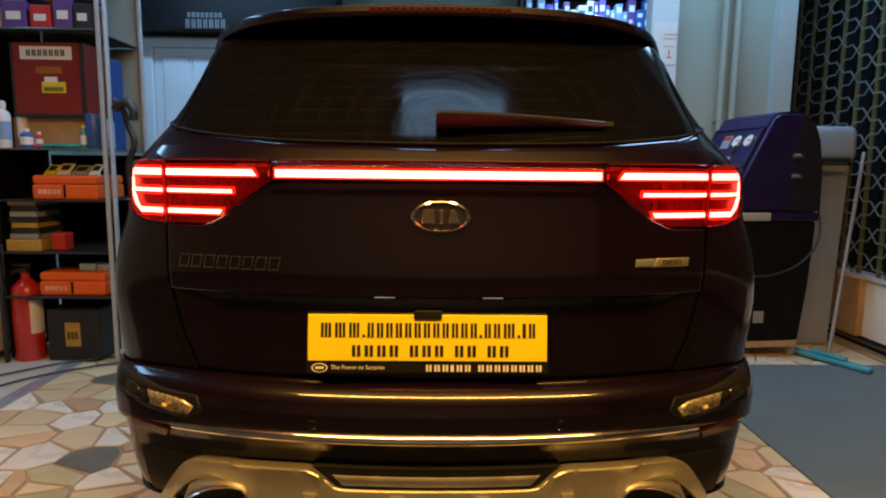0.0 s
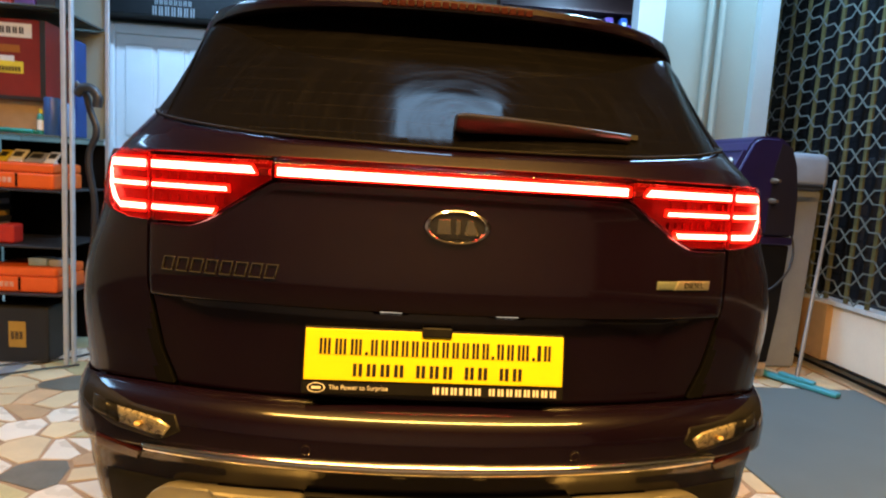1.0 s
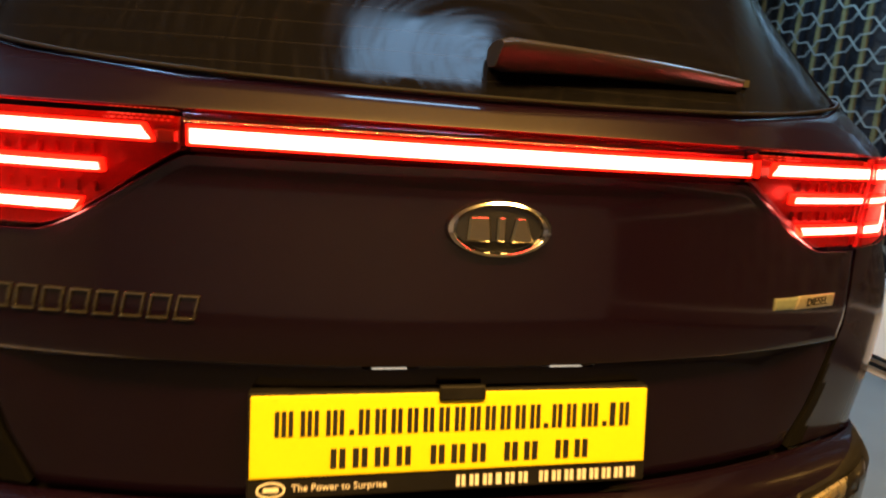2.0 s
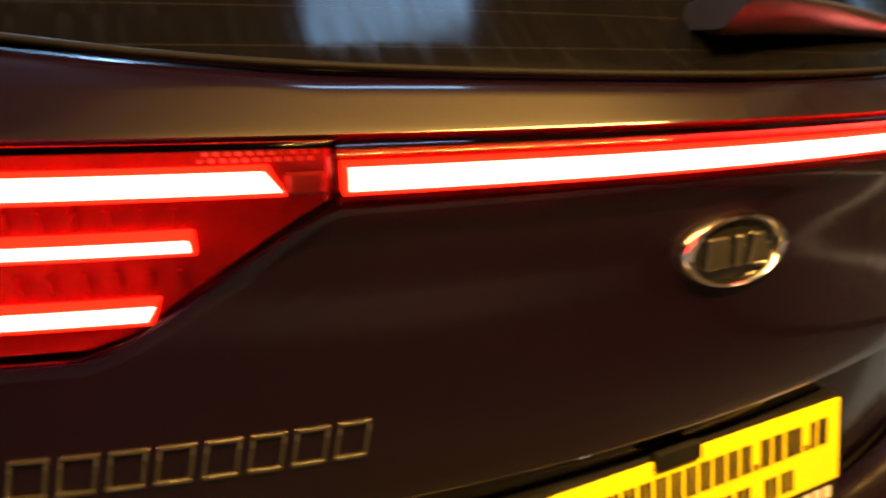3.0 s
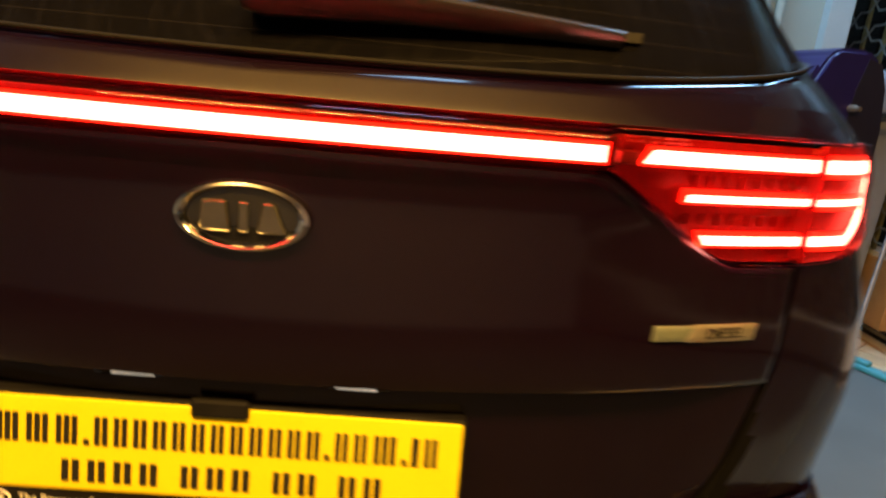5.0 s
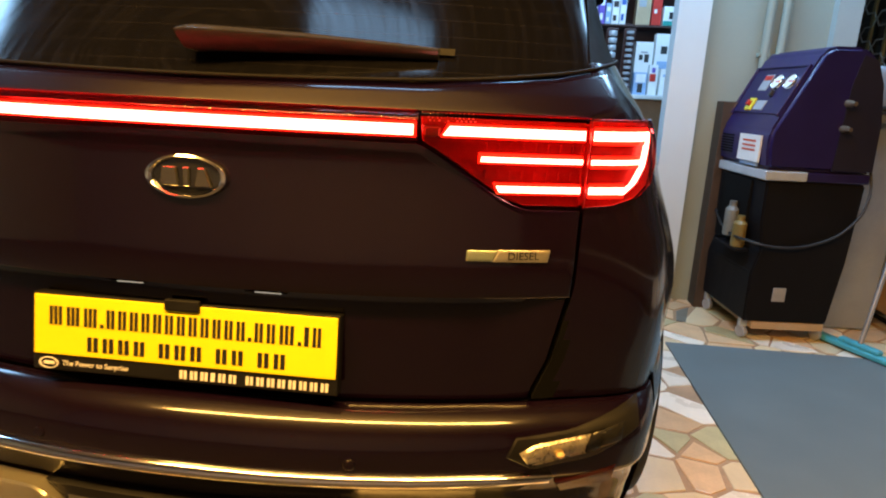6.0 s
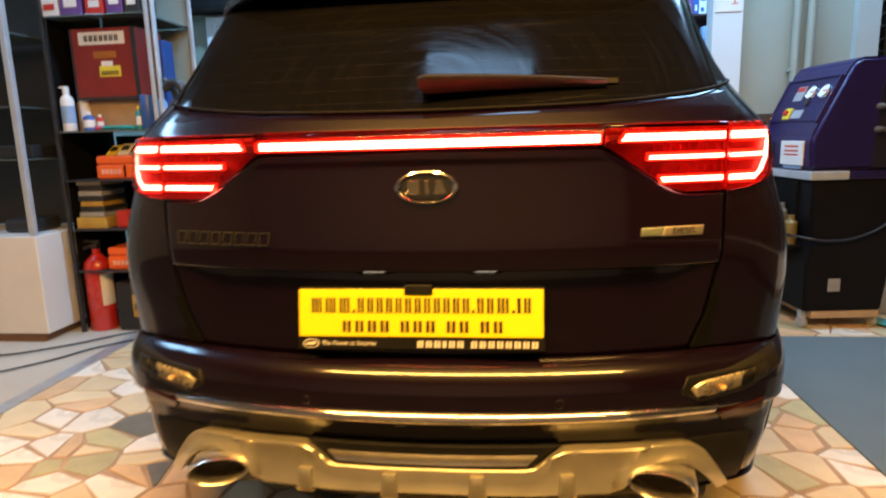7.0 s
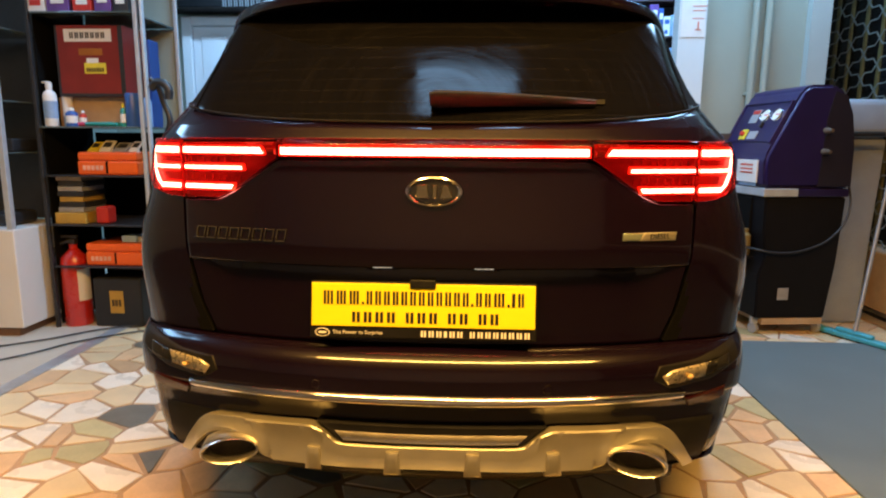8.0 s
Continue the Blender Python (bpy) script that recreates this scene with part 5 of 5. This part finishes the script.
lathe(b, [(0, -0.03), (0.018, -0.028), (0.022, 0), (0.018, 0.028), (0, 0.03)], 14, Matrix.Translation((-2.46, 1.48, 0.024)) @ pose(0, 0, 0, 0, 90, 8))
tagged(part("cable_plug", b, BLACK_PL, smooth=True), "black plug coupling on the cable", "plug")


# ---- right side: service machine, leaning board, broom; goods at the back ----
PURPLE = material("purple_paint", (0.013, 0.0055, 0.064), 0.42, 0.1, 0.15, 8, 0.03, coat=0.15)
DULL_BRASS = material("dull_brass", (0.20, 0.16, 0.12), 0.4, 0.6, 0.2, 30)
MACH_BLACK = material("machine_black", (0.006, 0.0055, 0.0065), 0.6, 0, 0.25, 12, 0.08, spec=0.12)
GREY_PAD = material("grey_vinyl", (0.26, 0.29, 0.33), 0.5, 0, 0.12, 10, 0.15)

machine = thing("service_machine", (1.665, 2.03, 0), "purple and black air conditioning service machine on castors", "machine", turn=6)
machine.scale = (0.87, 1, 1)
D = 0.50
lower = [(0.0, 0.10), (0.46, 0.10), (0.50, 0.40), (0.52, 0.775), (0.0, 0.775), (0.005, 0.58), (0.03, 0.45), (-0.005, 0.34)]
bm = bmesh.new()
prism(bm, lower, 0.0, D)
bmesh.ops.recalc_face_normals(bm, faces=bm.faces[:])
bmesh.ops.bevel(bm, geom=bm.edges[:], offset=0.008, segments=2, affect="EDGES")
part("base_body", bm, MACH_BLACK, machine)
upper = [(-0.015, 0.825), (0.535, 0.825), (0.53, 1.05), (0.50, 1.22), (0.45, 1.325), (0.37, 1.370), (0.22, 1.368), (0.17, 1.340), (-0.025, 0.995), (-0.03, 0.93)]
bm = bmesh.new()
prism(bm, upper, -0.006, D + 0.006)
bmesh.ops.recalc_face_normals(bm, faces=bm.faces[:])
bmesh.ops.bevel(bm, geom=bm.edges[:], offset=0.018, segments=3, affect="EDGES")
hood = part("hood", bm, PURPLE, machine, "purple plastic hood with a slanted control panel", smooth=True)
bm = bmesh.new()
prism(bm, [(0.315, 0.835), (0.528, 0.835), (0.522, 1.05), (0.492, 1.215), (0.445, 1.315), (0.37, 1.335), (0.335, 1.20)], -0.0095, 0.004)
bmesh.ops.recalc_face_normals(bm, faces=bm.faces[:])
part("side_panel", bm, material("panel_black", (0.010, 0.007, 0.018), 0.5, 0, 0.2, 10), hood, "black panel with hose couplings")
boxed("trim_band", -0.02, 0.20, -0.010, D + 0.010, 0.778, 0.822, STEEL, machine, 0.006)
boxed("trim_band", 0.20, 0.53, -0.004, D + 0.004, 0.778, 0.822, PURPLE, machine, 0.006)
slope = math.degrees(math.atan2(0.195, 0.345))
panel = Matrix.Translation((0.0725, D / 2, 1.1675)) @ pose(0, 0, 0, 0, slope, 0)


def on_panel(name, y0, y1, z0, z1, mat, out=0.006, label=""):
    return boxed(name, -0.006 - out, 0.004, y0, y1, z0, z1, mat, hood, 0.002, label, m=panel)


on_panel("control_panel", -0.22, 0.22, -0.115, 0.125, material("deep_purple", (0.012, 0.006, 0.055), 0.45), 0.002)
for ya, yb, za, zb in ((-0.235, -0.22, -0.125, 0.135), (0.22, 0.235, -0.125, 0.135), (-0.22, 0.22, 0.125, 0.135)):
    on_panel("panel_rim", ya, yb, za, zb, PURPLE, 0.010)
on_panel("display", 0.02, 0.10, 0.005, 0.09, GREY_PL, 0.006)
on_panel("display_label", 0.025, 0.095, 0.06, 0.085, RED_PL, 0.008)
on_panel("switch", 0.045, 0.10, -0.105, -0.04, YELLOW, 0.012, "yellow switch plate with a red button")
on_panel("button", 0.06, 0.085, -0.085, -0.06, RED_PL, 0.03)
on_panel("keypad", -0.06, 0.03, -0.10, -0.05, GREY_PL, 0.006)
on_panel("knob", -0.075, -0.055, -0.03, 0.0, BLACK_PL, 0.02)
for y in (-0.055, -0.165):
    bm = bmesh.new()
    m = panel @ Matrix.Translation((-0.008, y, 0.045)) @ pose(0, 0, 0, 0, -90, 0)
    lathe(bm, [(0.0345, -0.004), (0.038, -0.004), (0.038, 0.013), (0.036, 0.016), (0.0345, 0.0135), (0.0345, -0.004)], 28, m)
    g = part("gauge", bm, CHROME, hood, smooth=True)
    bm = bmesh.new()
    lathe(bm, [(0, 0.004), (0.0335, 0.004), (0.0335, 0.0125), (0, 0.0126)], 28, m)
    part("dial", bm, PAPER, g, "white gauge dial")
    boxed("pointer", -0.003, 0.003, -0.028, 0.008, 0.013, 0.015, RED_PL, g, 0, m=m)
boxed("sticker", -0.0365, -0.026, 0.06, 0.265, 0.850, 0.972, PAPER, hood, 0.001, "white sticker with red marks")
for z in (0.940, 0.918, 0.898):
    boxed("sticker_mark", -0.0380, -0.036, 0.10, 0.225, z, z + 0.009, material("red_print", (0.55, 0.08, 0.03), 0.5) if z == 0.940 else bpy.data.materials["red_print"], hood, 0)
boxed("sticker_lower", -0.026, -0.019, 0.08, 0.25, 0.830, 0.858, PALEBLUE, hood, 0.001)
for z in np.linspace(0.875, 0.955, 7):
    boxed("vent_slot", -0.034, -0.028, 0.34, 0.46, z, z + 0.005, GAP, hood, 0)
# bottles in the bay, hoses, label, castors
bay = boxed("bay", -0.014, 0.01, 0.12, 0.42, 0.44, 0.765, GAP, machine, 0.004)
for y, z, h, mt in ((0.20, 0.475, 0.17, material("bottle_clear", (0.17, 0.175, 0.16), 0.3)), (0.10, 0.44, 0.15, material("bottle_oil", (0.20, 0.15, 0.05), 0.3))):
    bm = bmesh.new()
    lathe(bm, [(0, 0), (0.034, 0), (0.036, 0.01), (0.036, h * 0.75), (0.02, h * 0.85), (0.02, h), (0, h)], 18, Matrix.Translation((-0.035, y + 0.02, z)))
    part("oil_bottle", bm, mt, machine, "plastic oil bottle in its holder", smooth=True)
boxed("bottle_tray", -0.075, 0.0, 0.06, 0.30, 0.425, 0.440, MACH_BLACK, machine, 0.004)
tube("hose", [(-0.005, 0.46, 0.56), (-0.03, 0.30, 0.50), (-0.03, 0.0, 0.49), (0.10, -0.03, 0.475), (0.30, -0.03, 0.50), (0.45, -0.03, 0.58), (0.53, -0.02, 0.70), (0.55, 0.05, 0.90)], 0.0065, material("hose_grey", (0.014, 0.014, 0.015), 0.5), machine)
for z in (1.13, 1.02):
    bm = bmesh.new()
    lathe(bm, [(0, 0), (0.016, 0), (0.016, 0.03), (0.010, 0.04), (0.010, 0.06), (0, 0.06)], 14, Matrix.Translation((0.33, -0.006, z)) @ pose(0, 0, 0, 90, 0, 0))
    part("coupling", bm, DULL_BRASS, machine, "steel hose coupling", smooth=True)
tube("handle", [(0.50, 0.10, 1.112), (0.62, 0.10, 1.117), (0.80, 0.10, 1.118)], 0.013, BLACK_PL, machine, "thick black side handle")
boxed("rating_label", 0.135, 0.205, -0.0035, 0.002, 0.205, 0.272, GREY_PL, machine, 0.001, "small grey rating label")
boxed("base_board", 0.05, 0.45, 0.0, D, 0.062, 0.098, CARD, machine, 0.003)
for x in (0.03, 0.45):
    for y in (0.05, D - 0.05):
        bm = bmesh.new()
        lathe(bm, [(0, -0.016), (0.026, -0.016), (0.031, -0.010), (0.031, 0.010), (0.026, 0.016), (0, 0.016)], 20, Matrix.Translation((x, y, 0.031)) @ pose(0, 0, 0, 0, 90, 25))
        w = part("castor", bm, GREY_PL, machine, "grey castor wheel", smooth=True)
        boxed("fork", x - 0.022, x + 0.022, y - 0.012, y + 0.012, 0.058, 0.10, STEEL, w, 0.003)

# grey padded board with its head cushion
creeper = thing("padded_board", (2.315, 2.33, 0), "grey vinyl padded board with thick head cushion, leaning upright", "board")
tiltb = pose(0, 0, 0.0, -4, 0, 0)
bm = bmesh.new()
prism(bm, [(-0.15, 0.004), (0.075, 0.004), (0.165, 1.10), (-0.16, 1.10)], -0.03, 0.03, tiltb)
bmesh.ops.recalc_face_normals(bm, faces=bm.faces[:])
bmesh.ops.bevel(bm, geom=bm.edges[:], offset=0.012, segments=3, affect="EDGES")
part("board", bm, GREY_PAD, creeper, smooth=True)
bm = bmesh.new()
box(bm, -0.18, 0.165, -0.10, 0.06, 1.10, 1.315, 0.045, 5, tiltb)
part("cushion", bm, GREY_PAD, creeper, smooth=True)

broom = thing("floor_squeegee", (2.17, 1.955, 0), "blue floor squeegee with a pale handle, leaning on the grille", "squeegee")
m = pose(0, 0, 0, 0, 0, -64)
bm = bmesh.new()
box(bm, -0.225, 0.225, -0.028, 0.028, 0.012, 0.040, 0.010, 3, m)
box(bm, -0.10, 0.10, -0.020, 0.020, 0.038, 0.062, 0.010, 3, m)
part("head", bm, material("cyan_plastic", (0.05, 0.32, 0.42), 0.4, 0, 0.15, 20), broom, smooth=True)
boxed("rubber_lip", -0.225, 0.225, -0.006, 0.006, 0.0, 0.014, RUBBER, broom, 0.002, m=m)
tube("handle", [(0, 0, 0.055), (0.12, 0.12, 0.50), (0.27, 0.26, 1.16)], 0.011, material("dull_steel", (0.22, 0.23, 0.24), 0.45, 0.4), broom)

# notice on the pillar
PINK_PRINT = material("faded_red_print", (0.62, 0.22, 0.16), 0.6)
note = tagged(boxed("notice", 1.312, 1.452, 2.5455, 2.5492, 1.685, 1.93, PAPER, None, 0.0005), "white paper notice with red marks on the pillar", "notice")
for z, x1 in ((1.86, 1.46), (1.835, 1.45), (1.79, 1.44)):
    boxed("mark", 1.375, x1, 2.5435, 2.546, z, z + 0.004, PINK_PRINT, note, 0)
boxed("mark", 1.408, 1.416, 2.5435, 2.546, 1.730, 1.775, PINK_PRINT, note, 0)
boxed("mark", 1.396, 1.430, 2.5435, 2.546, 1.724, 1.730, PINK_PRINT, note, 0)
carton("brown_block", 1.575, 1.66, 2.50, 2.615, 0.0, 1.12, material("dark_wood", (0.05, 0.03, 0.02), 0.6, 0, 0.3, 10, 0.2), "narrow brown board behind the machine", "board", 0.004)

# counter and product shelves on the back wall
counter = thing("counter", (1.55, 4.60, 0), "brown wooden counter along the back wall", "counter")
boxed("counter_body", -0.75, 0.80, -0.28, 0.33, 0, 1.12, WOOD, counter, 0.006)
boxed("counter_top", -0.78, 0.83, -0.31, 0.34, 1.121, 1.155, PILLAR, counter, 0.005)
racks = thing("display_rack", (1.55, 4.80, 1.157), "dark brown display rack with rows of small goods", "rack")
RACK_BROWN = material("rack_brown", (0.045, 0.016, 0.013), 0.5, 0, 0.3, 10, 0.1)
boxed("back_panel", -0.75, 0.75, 0.115, 0.135, 0, 1.75, RACK_BROWN, racks, 0.002)
for x in (-0.75, 0.75):
    boxed("side_panel", x - 0.012, x + 0.012, -0.12, 0.114, 0, 1.75, RACK_BROWN, racks, 0.002)
for z in (0.545, 0.86, 1.18, 1.50):
    boxed("shelf", -0.737, 0.737, -0.14, 0.114, z, z + 0.016, RACK_BROWN, racks, 0.002)
rng = random.Random(7)
VIOLET = material("violet_print", (0.13, 0.08, 0.42), 0.4, 0, 0.25, 16)
tones = [(PAPER, "white"), (PALEBLUE, "pale blue"), (VIOLET, "violet"), (PAPER, "white"), (BLUE, "blue"), (PAPER, "white"), (VIOLET, "violet"), (PURPLE_PRINT, "purple")]


def product(x0, x1, z0, z1, mat, what, prints=(), y=4.66, d=0.10):
    """A carton on the rack, with printed fields (share across, share up, share wide, share high, paint)."""
    w, h = x1 - x0, z1 - z0
    c = carton("product_box", x0, x1, y, y + d, z0, z1, mat, what + " product carton on the back rack", "box", 0.003, "product cartons")
    for u, v, pw, ph, m_ in prints:
        sticker("print", c, (u - 0.5) * w, (u + pw - 0.5) * w, v * h, (v + ph) * h, -d / 2 - 0.0005, m_)
    return c


# upper shelves: close rows of small packs
for row, z in enumerate((1.719, 2.034, 2.354)):
    x = 0.84
    while x < 2.20:
        w, h = rng.uniform(0.035, 0.085), rng.uniform(0.15, 0.28)
        if row or x + w < 1.455:
            m_, what = rng.choice(tones)
            ink = rng.choice([BLUE, BLACK_PL, VIOLET]) if m_ is PAPER else PAPER
            product(x, x + w, z, z + h, m_, what, [(0.15, 0.55 + 0.1 * rng.random(), 0.7, 0.22, ink), (0.2, 0.12, 0.45, 0.2, ink)], 4.665 + 0.02 * rng.random())
        x += w + 0.006
product(1.462, 1.578, 1.719, 2.00, CARD, "plain brown", [(0.15, 0.5, 0.5, 0.2, GREY_PL)])
product(1.590, 1.668, 1.719, 1.985, RED_PL, "red", [(0.2, 0.35, 0.3, 0.12, PAPER)])
product(1.685, 1.835, 1.719, 1.87, PAPER, "white and green", [(0.0, 0.0, 1.0, 0.25, TEAL), (0.3, 0.35, 0.4, 0.35, BLACK_PL)])
product(1.850, 1.98, 1.719, 1.93, PALEBLUE, "pale blue", [(0.2, 0.4, 0.6, 0.3, PAPER)])
# picture cartons on the counter
product(1.490, 1.635, 1.157, 1.585, PAPER, "tall white picture", [(0.22, 0.66, 0.22, 0.10, BLACK_PL), (0.52, 0.62, 0.26, 0.15, BLACK_PL), (0.3, 0.79, 0.4, 0.03, GREY_PL)], 4.64)
product(1.650, 1.800, 1.157, 1.655, PAPER, "tall white picture", [(0.3, 0.68, 0.34, 0.12, BLACK_PL), (0.15, 0.44, 0.6, 0.12, PALEBLUE)], 4.65)
product(1.482, 1.585, 1.157, 1.335, PALEBLUE, "small blue and white", [(0.12, 0.55, 0.76, 0.38, PAPER), (0.3, 0.1, 0.4, 0.4, DARK_METAL)], 4.52)
product(1.600, 1.668, 1.157, 1.40, PAPER, "white and red", [(0.1, 0.45, 0.7, 0.25, RED_PL), (0.3, 0.74, 0.4, 0.16, VIOLET)], 4.53, 0.08)
product(1.690, 1.80, 1.157, 1.37, PAPER, "plain white", [(0.2, 0.7, 0.5, 0.1, PALEBLUE)], 4.53, 0.08)
product(1.815, 1.95, 1.157, 1.50, PALEBLUE, "pale blue picture", [(0.2, 0.5, 0.6, 0.3, PAPER)], 4.64)


def round_stock(name, x, y, n, step, r, mat, label, tall):
    """A dark upright tray holding a column of round goods."""
    tray = thing(name, (x, y, 1.157), label, "display")
    boxed("tray", -0.046, 0.046, 0.0, 0.03, 0, n * step + 0.02, RACK_BROWN, tray, 0.003)
    for k in range(n):
        bm = bmesh.new()
        lathe(bm, [(0, -tall), (r * 0.9, -tall), (r, -tall * 0.7), (r, tall * 0.7), (r * 0.9, tall), (0, tall)], 14, Matrix.Translation((0, -r, 0.03 + k * step)))
        part("round_pack", bm, mat, tray, smooth=True)


round_stock("cap_display", 1.420, 4.60, 11, 0.046, 0.030, GREY_PL, "dark upright tray with grey round packs", 0.011)
round_stock("jar_display", 1.280, 4.60, 9, 0.056, 0.034, STEEL, "dark upright tray with pale round jars", 0.020)
product(1.13, 1.225, 1.157, 1.40, PAPER, "white", [(0.2, 0.4, 0.6, 0.3, PALEBLUE)], 4.60)
product(1.00, 1.115, 1.157, 1.46, PURPLE_PRINT, "purple printed", [(0.2, 0.4, 0.6, 0.3, PAPER)], 4.60)
product(0.85, 0.985, 1.157, 1.52, PAPER, "white", [(0.2, 0.4, 0.6, 0.3, BLUE)], 4.60)


# ---- broken marble pieces: cells of scattered seeds, cut against their neighbours ----
def cut(poly, px, py, nx, ny):
    out = []
    for i in range(len(poly)):
        a, b = poly[i], poly[(i + 1) % len(poly)]
        da, db = (a[0] - px) * nx + (a[1] - py) * ny, (b[0] - px) * nx + (b[1] - py) * ny
        if da <= 0:
            out.append(a)
        if (da < 0 < db) or (db < 0 < da):
            f = da / (da - db)
            out.append((a[0] + (b[0] - a[0]) * f, a[1] + (b[1] - a[1]) * f))
    return out


rng = random.Random(11)
cell = 0.135
X0, X1, Y0, Y1 = -1.866, 2.48, -0.20, 4.85
cols_n, rows_n = int((X1 - X0) / cell), int((Y1 - Y0) / cell)
seeds = {}
for i in range(cols_n):
    for j in range(rows_n):
        if rng.random() < 0.22:
            continue
        seeds[i, j] = (X0 + (i + rng.uniform(-0.2, 1.2)) * cell, Y0 + (j + rng.uniform(-0.2, 1.2)) * cell)
floor_ob = bpy.data.objects["floor"]
near, rest = 0, [bmesh.new() for _ in STONES]
for (i, j), (sx, sy) in seeds.items():
    if sx > 1.30 and sy < 1.80:
        continue
    poly = [(X0, max(Y0, sy - 0.4)), (X1, max(Y0, sy - 0.4)), (X1, min(Y1, sy + 0.4)), (X0, min(Y1, sy + 0.4))]
    for di in (-3, -2, -1, 0, 1, 2, 3):
        for dj in (-3, -2, -1, 0, 1, 2, 3):
            q = seeds.get((i + di, j + dj))
            if q and (di or dj) and poly:
                nx, ny = q[0] - sx, q[1] - sy
                l = math.hypot(nx, ny)
                nx, ny = nx / l, ny / l
                gap, turn = rng.uniform(0.0045, 0.010), rng.uniform(-0.10, 0.10)
                px, py = (sx + q[0]) / 2 - nx * gap, (sy + q[1]) / 2 - ny * gap
                poly = cut(poly, px, py, nx * math.cos(turn) - ny * math.sin(turn), nx * math.sin(turn) + ny * math.cos(turn))
    if len(poly) < 3:
        continue
    k = rng.choices(range(5), (6, 5, 3.5, 2.2, 0.7))[0]
    top = 0.0015 + rng.uniform(-0.0006, 0.0008)
    seen = (0.15 < sy < 2.5) and (sx < -0.55 or sx > 0.7)
    bm = bmesh.new() if seen and near < 300 else rest[k]
    cx, cy = sum(p[0] for p in poly) / len(poly), sum(p[1] for p in poly) / len(poly)
    ox, oy = (cx, cy) if bm is not rest[k] else (0, 0)
    a = [bm.verts.new((x - ox, y - oy, -0.005)) for x, y in poly]
    b = [bm.verts.new((x - ox, y - oy, top - 0.0012)) for x, y in poly]
    c = [bm.verts.new((cx + (x - cx) * 0.96 - ox, cy + (y - cy) * 0.96 - oy, top)) for x, y in poly]
    bm.faces.new(c)
    n = len(poly)
    for q in range(n):
        r = (q + 1) % n
        bm.faces.new((a[q], a[r], b[r], b[q]))
        bm.faces.new((b[q], b[r], c[r], c[q]))
    if bm is not rest[k]:
        near += 1
        o = part("stone", bm, STONES[k], floor_ob)
        o.location = (cx, cy, 0)
for k, bm in enumerate(rest):
    tagged(part("stones", bm, STONES[k], floor_ob), kind="stuff")
